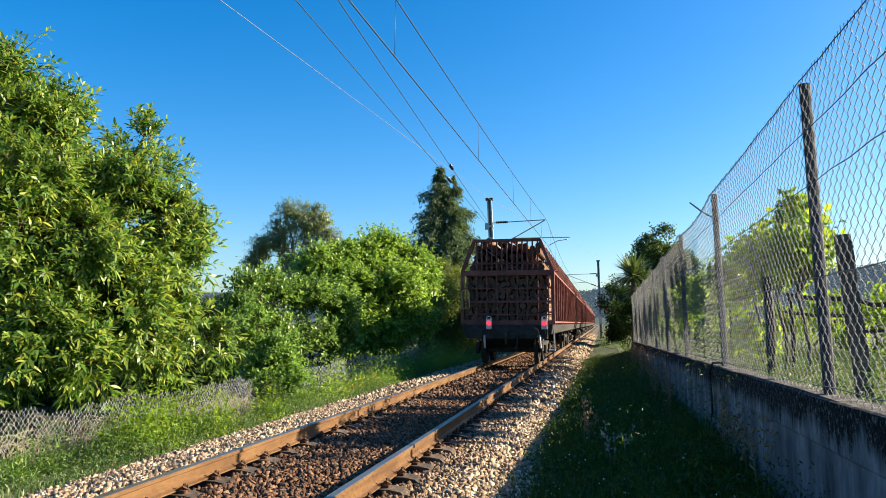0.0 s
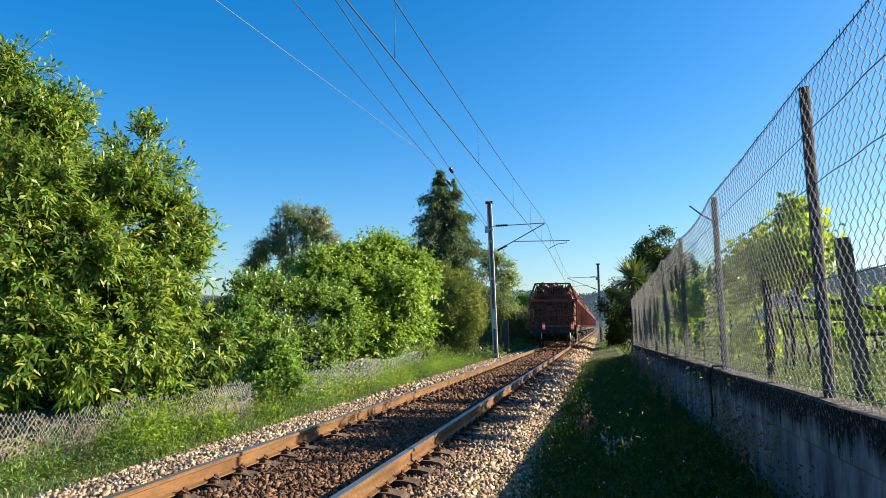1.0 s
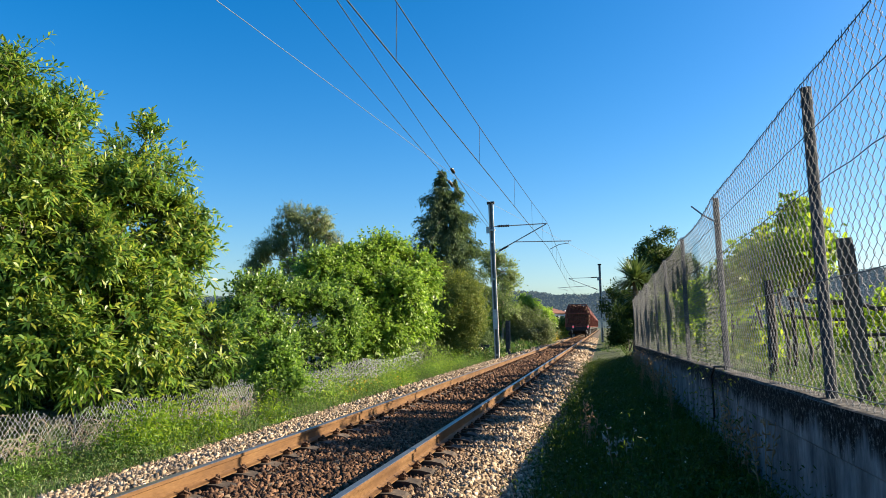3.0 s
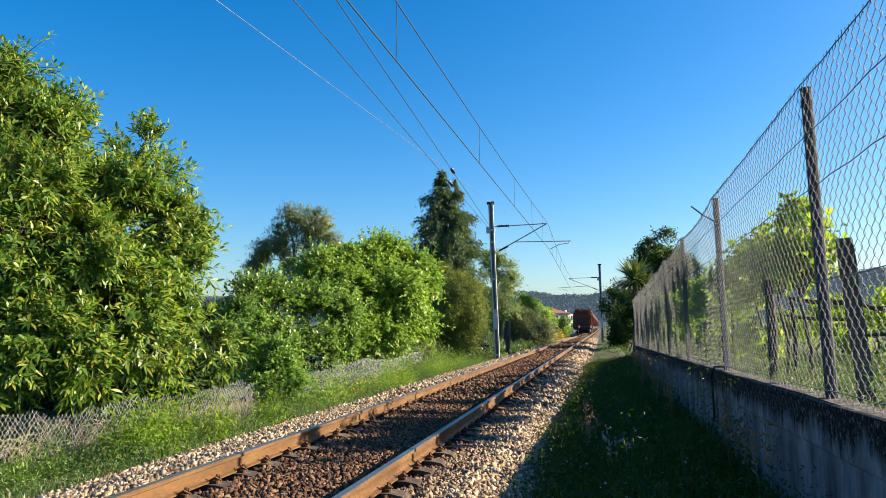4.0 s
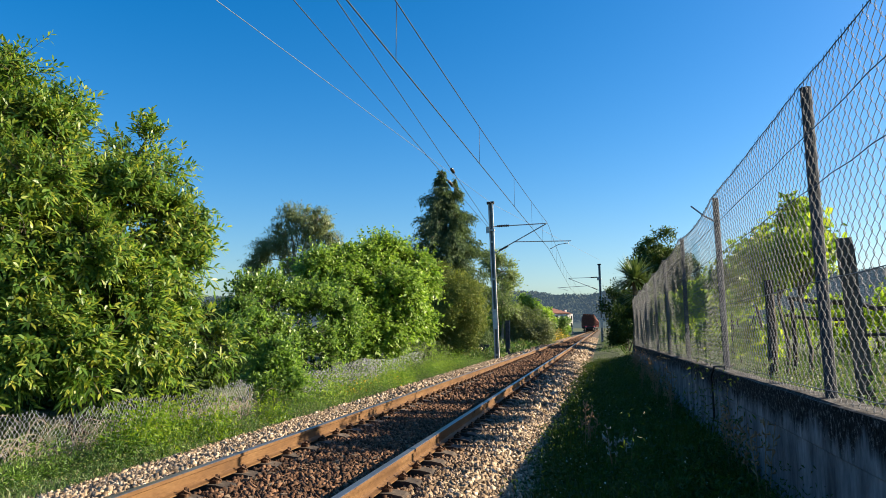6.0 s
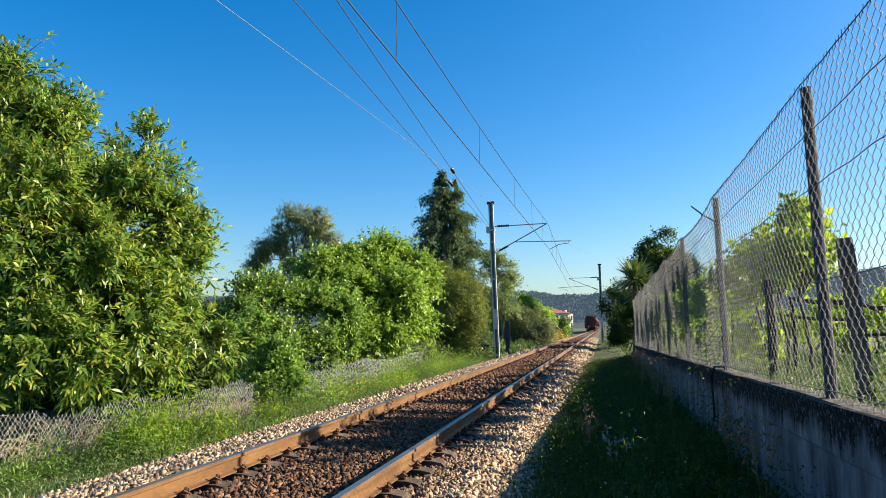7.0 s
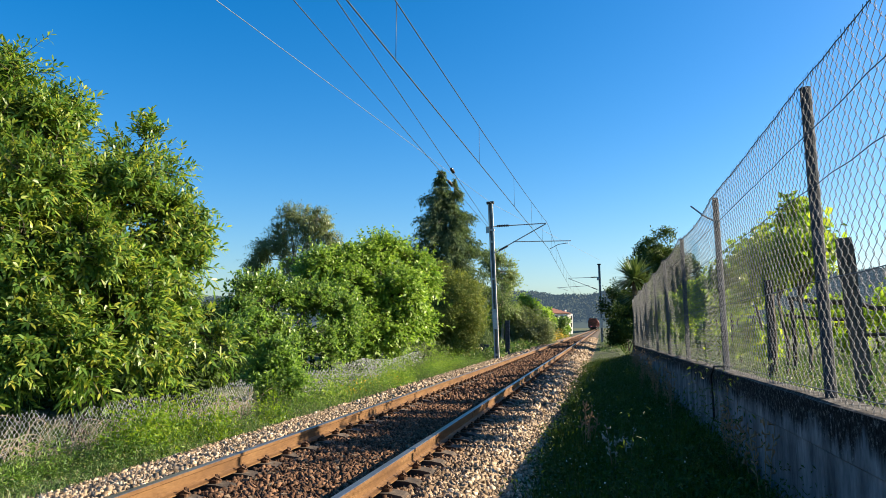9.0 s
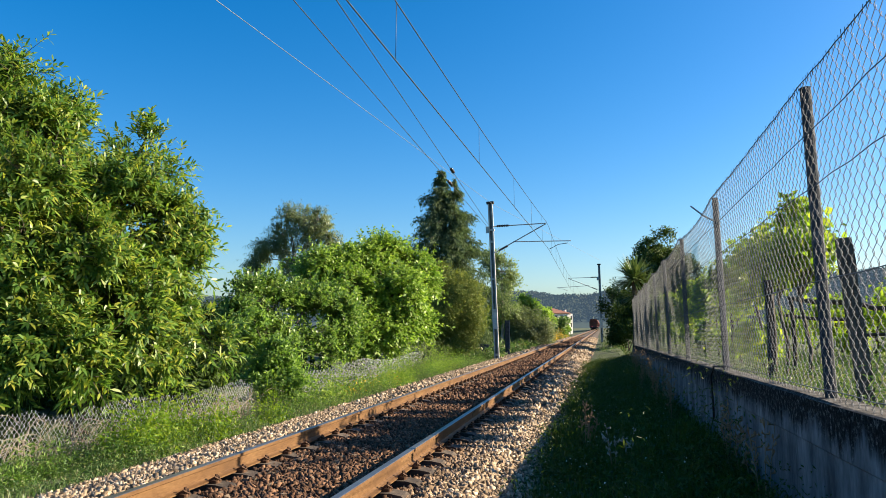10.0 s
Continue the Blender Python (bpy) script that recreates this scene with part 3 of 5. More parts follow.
def fence_top(y):
    """The top edge hangs a little between the posts."""
    for a, b in zip(post_ys, post_ys[1:]):
        if a <= y < b:
            u = (y - a) / (b - a)
            return wall_top(y) + FENCE_H - (0.05 if y < 9.4 else 0.40) * u * (1 - u)
    return wall_top(y) + FENCE_H


part("wire_mesh", link_mesh("wire_mesh", MX, 1.2, 14, lambda y: wall_top(y) + 0.0, fence_top, 0.057, 0.058, 0.0026, 0.0, 1, LEAN), "wire", fence, smooth=True)
part("wire_mesh", link_mesh("wire_mesh", MX, 14, 34.5, lambda y: wall_top(y) + 0.0, fence_top, 0.057, 0.058, 0.0023, 0.0, 1, LEAN), "wire", fence, smooth=True)
for h in (0.06, 0.75, 1.36, 1.72):
    pts = [(MX + LEAN * h - 0.006 + random.uniform(-.006, .006), y, wall_top(y) + h + random.uniform(-0.008, 0.008)) for y in np.arange(1.2, 34.6, 0.35)]
    part("tension_wire", Shape().tube(pts, 0.0034, 5), "wire", fence, smooth=True)
pts = [(MX + LEAN * FENCE_H - 0.004, y, fence_top(y) + 0.010 + random.uniform(-0.007, 0.007)) for y in np.arange(1.2, 34.5, 0.12)]
part("tension_wire", Shape().tube(pts, 0.0036, 5), "wire", fence, smooth=True)
# twisted ends of the mesh stand up along its top edge
barbs = Shape()
for y in np.arange(1.25, 16.0, 0.057):
    z, d = fence_top(y), random.uniform(-0.014, 0.014)
    barbs.tube([(MX + LEAN * FENCE_H, y, z - 0.01), (MX + LEAN * FENCE_H + d * 0.5, y + d, z + random.uniform(0.015, 0.045))], 0.0026, 3)
tagged(part("wire_end", barbs, "wire", fence), kind="stuff")

# ---- the train ----
WAGON_L = 19.2


def wagon(last):
    """A bogie timber wagon, its rear at y = 0, running to y = WAGON_L, loaded with logs."""
    w = thing("timber_wagon", (0, 0, 0), "dark red bogie wagon with stakes, loaded with pine logs", "freight wagon", "wagons of the train")
    L, W = WAGON_L, 1.44
    part("underframe", Shape().box((-1.2, 0.3, 0.92), (1.2, L - 0.3, 1.18)), "under", w)
    for s in (-1, 1):
        part("side_sill", Shape().box((s * 1.36 - 0.07, 0.2, 1.0), (s * 1.36 + 0.07, L - 0.2, 1.30), None, 0.02), "under", w)
    part("deck", Shape().box((-1.42, 0.25, 1.20), (1.42, L - 0.25, 1.28)), "under", w)
    for y in (0.14, L - 0.34):
        part("headstock", Shape().box((-1.3, y, 0.84), (1.3, y + 0.2, 1.26), None, 0.03), "under", w, "heavy grimy headstock beam")
    for y, d in ((0.14, -1), (L - 0.14, 1)):
        for s in (-1, 1):
            b = Shape().tube([(s * 0.9, y, 1.03), (s * 0.9, y + d * 0.35, 1.03)], 0.09, 10).tube([(s * 0.9, y + d * 0.35, 1.03), (s * 0.9, y + d * 0.40, 1.03)], 0.16, 14)
            part("buffer", b, "under", w)
        part("coupling_hook", Shape().tube([(0, y, 1.03), (0, y + d * 0.25, 1.03), (0, y + d * 0.33, 0.9), (0, y + d * 0.25, 0.7)], 0.04, 6), "under", w)
        part("brake_hose", Shape().tube([(0.35, y, 0.95), (0.36, y + d * 0.15, 0.75), (0.3, y + d * 0.18, 0.5)], 0.025, 6), "hose", w)
    for y in (2.2, L - 2.2):
        bogie = part("bogie", Shape().box((-1.1, y - 1.35, 0.42), (-0.98, y + 1.35, 0.72), None, 0.04).box((0.98, y - 1.35, 0.42), (1.1, y + 1.35, 0.72), None, 0.04).box((-1.0, y - 0.2, 0.5), (1.0, y + 0.2, 0.85)), "under", w)
        for dy in (-0.9, 0.9):
            part("axle", Shape().tube([(-1.0, y + dy, 0.46), (1.0, y + dy, 0.46)], 0.08, 8), "under", bogie)
            for s in (-1, 1):
                wh = Shape().tube([(s * 0.80, y + dy, 0.46), (s * 0.83, y + dy, 0.46), (s * 0.84, y + dy, 0.46), (s * 0.94, y + dy, 0.46)], [0.48, 0.48, 0.46, 0.455], 28)
                part("wheel", wh, "under", bogie)
                part("axle_box", Shape().box((s * 1.13 - 0.06, y + dy - 0.15, 0.34), (s * 1.13 + 0.06, y + dy + 0.15, 0.62), None, 0.03), "under", bogie)
    SLOPE = [(W, 1.28), (W, 2.92), (1.03, 3.92)]
    n = 15
    for s in (-1, 1):
        for k in range(n):
            y = 0.5 + (L - 1.0) * k / (n - 1)
            st = Shape()
            for (xa, za), (xb, zb) in zip(SLOPE, SLOPE[1:]):
                st.tube([(s * xa, y, za), (s * xb, y, zb)], 0.05, 4)
            part("stake", st, "wagon", w)
        for z in (1.36, 2.9):
            part("side_rail", Shape().box((s * W - 0.03, 0.3, z - 0.03), (s * W + 0.03, L - 0.3, z + 0.03)), "wagon", w)
    for y in (0.32, L - 0.42):
        end = part("end_frame", Shape().box((-W, y, 2.82), (W, y + 0.1, 2.98)).box((-W, y, 1.26), (W, y + 0.1, 1.42)), "wagon", w)
        for z in (1.6, 1.98, 2.42, 3.2):
            half = W if z < 2.9 else W - (z - 2.92) * 0.41
            part("cross_rail", Shape().box((-half, y + 0.02, z - 0.02), (half, y + 0.07, z + (0.05 if z == 1.98 else 0.01))), "wagon", end)
        part("top_rail", Shape().box((-1.05, y, 3.88), (1.05, y + 0.1, 3.97)), "wagon", end)
        for s in (-1, 1):
            c = Shape().tube([(s * (W - 0.02), y + 0.05, 1.28), (s * (W - 0.02), y + 0.05, 2.94), (s * 1.03, y + 0.05, 3.94)], 0.075, 4)
            part("corner_post", c, "wagon", end)
        for k in range(13):
            x = -0.96 + 1.92 * k / 12
            part("bar", Shape().box((x - 0.022, y + 0.02, 2.95), (x + 0.022, y + 0.08, 3.9)), "wagon", end)
        for k in range(9):
            x = -1.28 + 2.56 * k / 8
            part("bar", Shape().box((x - 0.014, y + 0.03, 1.4), (x + 0.014, y + 0.09, 2.85)), "wagon", end)
    # logs in four stacks along the wagon
    rg = random.Random(7 + last)
    pile = Shape()
    stack = (L - 1.3) / 4
    for q in range(4):
        y0 = 0.44 + q * stack
        z = 1.36
        while z < 3.62:
            half = W - 0.12 if z < 2.9 else W - 0.12 - (z - 2.9) * 0.42
            x = -half + rg.uniform(0, 0.08)
            while x < half - 0.1:
                r = rg.uniform(0.062, 0.105)
                a, b = y0 + rg.uniform(0, 0.1), y0 + stack - 0.25 - rg.uniform(0, 0.2)
                zz = z + rg.uniform(-0.03, 0.04) + (rg.uniform(0, 0.3) if z > 3.3 else 0)
                pts = [(x + r, a, zz), (x + r, b, zz + rg.uniform(-0.03, 0.03))]
                if last and q == 0:
                    lg = part("log", Shape().tube(pts, [r, r * 0.92], 9, False), "log", w)
                    part("cut_end", Shape().add([(x + r + math.cos(k * math.pi / 4.5) * r, a, zz + math.sin(k * math.pi / 4.5) * r) for k in range(9)], [tuple(range(9))]), "cut", lg)
                else:
                    pile.tube(pts, [r, r * 0.92], 7)
                x += 2 * r + rg.uniform(-0.01, 0.02)
            z += 0.132
    tagged(part("log_stack", pile, "logs", w, "stacked pine logs"), kind="stuff")
    if last:
        for x in (-0.56, 1.2):
            pl = part("tail_plate", Shape().box((x - 0.095, 0.06, 1.14), (x + 0.095, 0.09, 1.47), None, 0.01).box((x - 0.085, 0.06, 1.47), (x - 0.05, 0.09, 1.56)).box((x + 0.05, 0.06, 1.47), (x + 0.085, 0.09, 1.56)).box((x - 0.085, 0.06, 1.53), (x + 0.085, 0.09, 1.565)), "plate", w, "white tail signal plate")
            part("tail_lamp", Shape().tube([(x, 0.06, 1.33), (x, 0.02, 1.33)], 0.075, 14), "lamp", pl, "glowing red tail lamp")
            part("lamp_bracket", Shape().box((x - 0.03, 0.09, 1.0), (x + 0.03, 0.2, 1.4)), "under", pl)
        hr = Shape().tube([(-1.40, 0.26, 1.78), (-1.40, 0.15, 1.79), (-1.40, 0.12, 2.28), (-1.36, 0.12, 2.35), (-1.22, 0.12, 2.35), (-1.17, 0.12, 2.28), (-1.17, 0.15, 1.79), (-1.38, 0.15, 1.78)], 0.02, 6)
        part("handrail", hr, "yellow", w, "dull yellow grab rail")
        for x in (-0.72, 1.05):
            part("hose_cock", Shape().tube([(x, 0.12, 0.95), (x + 0.02, 0.02, 0.8), (x + 0.03, 0.05, 0.55)], 0.035, 6), "steel", w, "metal hose coupling")
        part("step", Shape().box((1.3, 0.5, 0.45), (1.5, 0.9, 0.49)).tube([(1.48, 0.55, 0.47), (1.46, 0.55, 1.2)], 0.022, 5).tube([(1.48, 0.85, 0.47), (1.46, 0.85, 1.2)], 0.022, 5), "steel", w, "pale metal shunter's step")
    # the body above the deck fills the loading gauge
    for ob in w.children_recursive:
        if ob.type == "MESH" and not ob.name.startswith(("tail", "lamp", "step", "hose")):
            for v in ob.data.vertices:
                if v.co.z > 1.25:
                    v.co.x *= 1.035
                    v.co.z = 1.25 + (v.co.z - 1.25) * 1.035
    return w


tail = wagon(1)
ahead = wagon(0)
TRAIN = [tail, ahead] + [copy_thing(ahead, pose(0, 0, 0)) for _ in range(6)]


# ---- plants ----
def leaf_mesh(name, pos, out, length, width, rg, droop=0.4, fold=0.25, face=None, small=False, loose=0.45, curl=0.18):
    """A folded leaf of four faces at each place, pointing along out and hanging by droop."""
    n = len(pos)
    d = out + rg.normal(size=(n, 3)) * loose
    d[:, 2] -= droop
    d /= np.linalg.norm(d, axis=1)[:, None] + 1e-9
    up = np.tile([0, 0, 1.0], (n, 1)) + rg.normal(size=(n, 3)) * 0.5
    if face is not None:
        up = up * 0.55 + face
    s = np.cross(d, up)
    s /= np.linalg.norm(s, axis=1)[:, None] + 1e-9
    u = np.cross(s, d)
    ln = (length * rg.uniform(0.65, 1.25, n))[:, None]
    w = (width * rg.uniform(0.7, 1.2, n))[:, None]
    v = np.stack([pos, pos + d * ln * 0.45 + s * w * 0.5 + u * w * fold, pos + d * ln * 0.5, pos + d * ln * 0.45 - s * w * 0.5 + u * w * fold, pos + d * ln * (1 - 0.4 * curl) - u * ln * curl], 1)
    if small:
        base = 4 * np.arange(n)[:, None]
        return arrays(name, v[:, [0, 1, 4, 3]].reshape(-1, 3), np.concatenate([base + np.array([[0, 1, 2]]), base + np.array([[0, 2, 3]])]))
    base = 5 * np.arange(n)[:, None]
    f = np.concatenate([base + np.array([[0, 1, 2]]), base + np.array([[0, 2, 3]]), base + np.array([[1, 4, 2]]), base + np.array([[2, 4, 3]])])
    return arrays(name, v.reshape(-1, 3), f)


def crown_points(blobs, clumps, per, spread, rg, shell=0.3, lump=0.46):
    """Foliage in billows: lumps on the outside of each blob, clumps on the lumps, leaves round each clump."""
    b = np.array(blobs, float)
    wgt = b[:, 3] ** 2
    many = max(len(b) * 5, clumps // 28)
    own = rg.choice(len(b), many, p=wgt / wgt.sum())
    d0 = rg.normal(size=(many, 3))
    d0 /= np.linalg.norm(d0, axis=1)[:, None]
    r0 = b[own, 3] * (shell + (0.90 - shell) * rg.uniform(0, 1, many) ** 0.5) * rg.uniform(0.85, 1.12, many)
    centre = b[own, :3] + d0 * r0[:, None]
    size = b[own, 3] * lump * rg.uniform(0.6, 1.25, many)
    idx = rg.choice(many, clumps, p=size ** 2 / (size ** 2).sum())
    dirs = rg.normal(size=(clumps, 3)) + d0[idx] * 0.7
    dirs /= np.linalg.norm(dirs, axis=1)[:, None]
    c = centre[idx] + dirs * (size[idx] * rg.uniform(0.55, 1.05, clumps))[:, None]
    pos = np.repeat(c, per, 0) + rg.normal(size=(clumps * per, 3)) * spread * 0.35
    out = rg.normal(size=(clumps * per, 3))
    out /= np.linalg.norm(out, axis=1)[:, None]
    out = out + np.repeat(dirs, per, 0) * 0.5
    return pos, out, c, np.repeat(d0[idx] + dirs * 0.5, per, 0)


def plant(name, label, category, base, blobs, material, clumps, per, spread, length, width, droop=0.4, trunk=0.12, bark="bark", seed=1, limbs=14, shell=0.45, fold=0.25):
    rg = np.random.default_rng(seed)
    ob = thing(name, (0, 0, 0), label, category)
    pos, out, c, face = crown_points(blobs, clumps, per, spread, rg, shell)
    b = np.array(blobs, float)
    top = b[np.argmax(b[:, 2])]
    wood = Shape()
    base = Vector(base)
    mid = Vector((b[:, 0].mean(), b[:, 1].mean(), b[:, 2].mean()))
    fork = base.lerp(mid, 0.55)
    spreading = max((Vector(r[:2]) - base.xy).length for r in b) > 4 and category == "bush"
    if not spreading:
        wood.tube([base, base.lerp(fork, 0.5) + Vector((0.08, 0, 0)), fork, mid.lerp(Vector(top[:3]), 0.4), Vector(top[:3])], [trunk * 1.25, trunk, trunk * 0.85, trunk * 0.5, trunk * 0.15], 8)
    for k in range(limbs):
        e = Vector(c[int(rg.integers(0, len(c)))])
        near = b[np.argmin(((b[:, :3] - np.array(e)) ** 2).sum(1))]
        own = Vector(near[:3])
        if spreading:
            s = Vector((own.x, own.y, base.z))
        else:
            s = base.lerp(mid, float(rg.uniform(0.4, 0.95)))
        m = s.lerp(e, 0.5) + Vector((0, 0, 0.12 * (e - s).length))
        wood.tube([s, m, e], [trunk * 0.42, trunk * 0.25, trunk * 0.05], 5)
    part("trunk", wood, bark, ob)
    part("crown", leaf_mesh("crown", pos, out, length, width, rg, droop, fold, face, material not in ("bright", "laurel")), material, ob)
    return ob


def curved_leaves(name, pos, out, face, length, width, rg, droop):
    """Slender leaves in three pieces, bending down towards the tip."""
    n = len(pos)
    d = out / (np.linalg.norm(out, axis=1)[:, None] + 1e-9) + rg.normal(size=(n, 3)) * 0.16
    d /= np.linalg.norm(d, axis=1)[:, None]
    s = np.cross(d, face + rg.normal(size=(n, 3)) * 0.2)
    s /= np.linalg.norm(s, axis=1)[:, None] + 1e-9
    ln = (length * rg.uniform(0.6, 1.2, n))[:, None]
    w = (width * rg.uniform(0.75, 1.2, n))[:, None] * 0.5
    bend = (droop * rg.uniform(0.5, 1.4, n))[:, None] * np.array([[0, 0, -1.0]])
    p1 = pos + ln * (d * 0.33 + bend * 0.07)
    p2 = pos + ln * (d * 0.66 + bend * 0.33)
    tip = pos + ln * (d * 0.94 + bend * 0.85)
    v = np.stack([pos, p1 + s * w, p1 - s * w, p2 + s * w * 0.85, p2 - s * w * 0.85, tip], 1)
    base = 6 * np.arange(n)[:, None]
    f = np.concatenate([base + np.array([t]) for t in ([0, 1, 2], [1, 3, 4], [1, 4, 2], [3, 5, 4])])
    me = arrays(name, v.reshape(-1, 3), f)
    me.polygons.foreach_set("use_smooth", np.ones(len(f), bool))
    return me


def broadleaf(name, label, category, base, blobs, material, boughs, shoots, reach, leaves, length, width, droop=0.4, rise=0.45, spread=0.55, trunk=0.14, seed=1, bark="bark", bare=0.2, whorl=0.55, thick=0.4, rough=1.0, open_=-0.9):
    """A crown of boughs: each fans out into shoots from one node, each shoot carries leaves in a rising whorl with most at its tip."""
    rg = np.random.default_rng(seed)
    ob = thing(name, (0, 0, 0), label, category)
    b = np.array(blobs, float)
    own = rg.choice(len(b), boughs, p=b[:, 3] ** 1.8 / (b[:, 3] ** 1.8).sum())
    d0 = rg.normal(size=(boughs, 3))
    d0 /= np.linalg.norm(d0, axis=1)[:, None]
    r = b[own, 3]
    # the masses are uneven: swells, hollows and open gaps between the boughs
    at = (b[own, :3] + d0 * r[:, None]) * (2.6 / rough)
    swell = np.sin(at[:, 0] * 1.0 + 1.3 * np.sin(at[:, 2] * 0.8 + seed)) + np.sin(at[:, 1] * 1.1 + at[:, 2] * 0.7 + 2.0 * seed) + np.sin(at[:, 2] * 1.3 - at[:, 0] * 0.6 + seed)
    node = b[own, :3] + d0 * (np.maximum(r - reach * 0.8, 0.3 * r) * (0.88 + 0.13 * swell) * (1 - thick * rg.uniform(0, 1, boughs) ** 2))[:, None]
    # boughs buried deep inside the neighbouring masses carry no leaves
    gap = (np.linalg.norm(node[:, None] - b[None, :, :3], axis=2) / b[None, :, 3])
    gap[np.arange(boughs), own] = 9
    keep = (gap.min(1) > 0.5) & (swell > open_)
    node, d0 = node[keep], d0[keep]
    n = len(node)
    axis0 = d0 + np.array([0, 0, rise]) + rg.normal(size=(n, 3)) * 0.25
    size = rg.uniform(0.75, 1.2, n)
    axis = np.repeat(axis0, shoots, 0) + rg.normal(size=(n * shoots, 3)) * spread
    axis /= np.linalg.norm(axis, axis=1)[:, None]
    m = n * shoots
    start = np.repeat(node, shoots, 0) + rg.normal(size=(m, 3)) * reach * 0.22
    long = reach * (0.5 + 0.6 * rg.uniform(0, 1, m) + 0.9 * rg.uniform(0, 1, m) ** 9) * np.repeat(size, shoots)
    sx = np.cross(axis, np.array([0.31, 0.17, 0.93]))
    sx /= np.linalg.norm(sx, axis=1)[:, None]
    sy = np.cross(axis, sx)
    k = bare + (1 - bare) * (np.arange(leaves) / max(1, leaves - 1)) ** whorl
    a = (np.arange(leaves) * 2.4)[None] + rg.uniform(0, 6.28, m)[:, None]
    sag = np.array([0, 0, -0.18 * reach])
    pos = start[:, None] + axis[:, None] * (long[:, None] * k[None])[..., None] + sag * (k ** 2)[None, :, None]
    side = sx[:, None] * np.cos(a)[..., None] + sy[:, None] * np.sin(a)[..., None]
    out = side * (1.0 - 0.45 * k)[None, :, None] + axis[:, None] * (0.15 + 0.55 * k)[None, :, None]
    face = axis[:, None] * 0.6 + np.array([0, 0, 0.7]) + np.zeros((1, leaves, 1)) + np.repeat(d0, shoots, 0)[:, None] * 0.35
    base, mid = Vector(base), Vector((b[:, 0].mean(), b[:, 1].mean(), b[:, 2].mean()))
    top = Vector(b[np.argmax(b[:, 2])][:3])
    wood = Shape().tube([base, base.lerp(mid, 0.4) + Vector((0.1, 0.05, 0)), mid, mid.lerp(top, 0.5), top], [trunk * 1.3, trunk, trunk * 0.7, trunk * 0.4, trunk * 0.15], 8)
    for row in b:
        c = Vector(row[:3])
        s = base.lerp(mid, float(rg.uniform(0.35, 0.95)))
        wood.tube([s, s.lerp(c, 0.5) + Vector((0, 0, 0.1 * (c - s).length)), c], [trunk * 0.5, trunk * 0.32, trunk * 0.16], 6)
    part("trunk", wood, bark, ob)
    twigs = Shape()
    for i in range(n):
        c = Vector(b[own[keep][i], :3])
        p = Vector(node[i])
        twigs.tube([c, c.lerp(p, 0.6) + Vector((0, 0, 0.03)), p], [trunk * 0.14, trunk * 0.1, trunk * 0.06], 4, False)
        for j in range(0, shoots, 2):
            q = i * shoots + j
            twigs.tube([start[q], start[q] + axis[q] * long[q] * 0.95 + sag * 0.9], [trunk * 0.05, trunk * 0.02], 3, False)
    tagged(part("twig_tangle", twigs, bark, ob), kind="stuff")
    part("crown", curved_leaves("crown", pos.reshape(-1, 3), out.reshape(-1, 3), face.reshape(-1, 3), length, width, rg, droop), material, ob)
    return ob


CHESTNUT = [(-8.51, 11.8, 6.03, 0.55), (-7.68, 11.3, 6.07, 0.32), (-7.59, 10.8, 4.71, 0.85), (-6.90, 11.2, 4.85, 0.61), (-6.93, 11.8, 5.34, 0.39), (-6.42, 10.6, 3.66, 0.96), (-6.20, 11.8, 3.84, 0.52), (-5.83, 12.4, 4.57, 0.44), (-5.84, 12.8, 5.01, 0.31), (-5.43, 12.8, 4.33, 0.33), (-5.60, 11.8, 3.58, 0.81), (-5.15, 12.6, 3.50, 0.48), (-4.81, 12.8, 2.97, 0.37), (-5.10, 12.4, 2.57, 0.77), (-5.60, 10.9, 2.56, 0.96), (-6.30, 10.2, 2.33, 1.01), (-5.15, 11.4, 1.52, 0.88), (-4.82, 12.4, 1.53, 0.57), (-4.43, 13.0, 1.08, 0.28), (-5.59, 10.2, 1.15, 0.82), (-6.04, 9.8, 0.93, 0.65), (-5.11, 10.6, 0.73, 0.48), (-4.91, 12.0, 0.76, 0.47), (-8.56, 14.0, 4.43, 1.25)]
chestnut = broadleaf("chestnut_tree", "sweet chestnut tree with long glossy drooping leaves behind the fence", "tree", (-6.6, 12.2, -0.9), CHESTNUT, "chestnut", 1050, 9, 0.50, 12, 0.195, 0.043, 0.30, 0.75, 0.55, 0.16, 11, rough=1.0, open_=-1.1)
def bare_twig(pts, r):
    ob = part("bare_twig", Shape().tube(pts, [r, r * 0.8, r * 0.4], 6), "bark", chestnut, "thin leafless twig")
    return ob


bare_twig([(-7.1, 12.4, 4.6), (-6.95, 12.4, 5.0), (-6.72, 12.4, 5.25)], 0.016)
bare_twig([(-7.2, 12.3, 4.7), (-7.1, 12.3, 5.0), (-7.12, 12.3, 5.2)], 0.012)
LAUREL = [(-7.12, 19.4, 1.63, 0.64), (-7.13, 19.9, 2.30, 0.56), (-6.66, 20.8, 2.19, 0.79), (-6.06, 21.8, 2.10, 0.80), (-5.28, 22.5, 1.67, 0.76), (-5.04, 22.5, 0.77, 0.61), (-5.60, 21.4, 0.76, 0.90), (-6.57, 20.3, 0.81, 0.96), (-7.12, 19.3, 0.68, 0.64), (-6.24, 20.4, 0.07, 0.66)]
broadleaf("laurel_bush", "broad bush with glossy light green leaves behind the fence", "bush", (-6.6, 21.3, -0.9), LAUREL, "laurel", 620, 9, 0.50, 10, 0.13, 0.058, 0.1, 1.1, 0.5, 0.1, 12, whorl=0.8, rough=0.75, open_=-0.8)
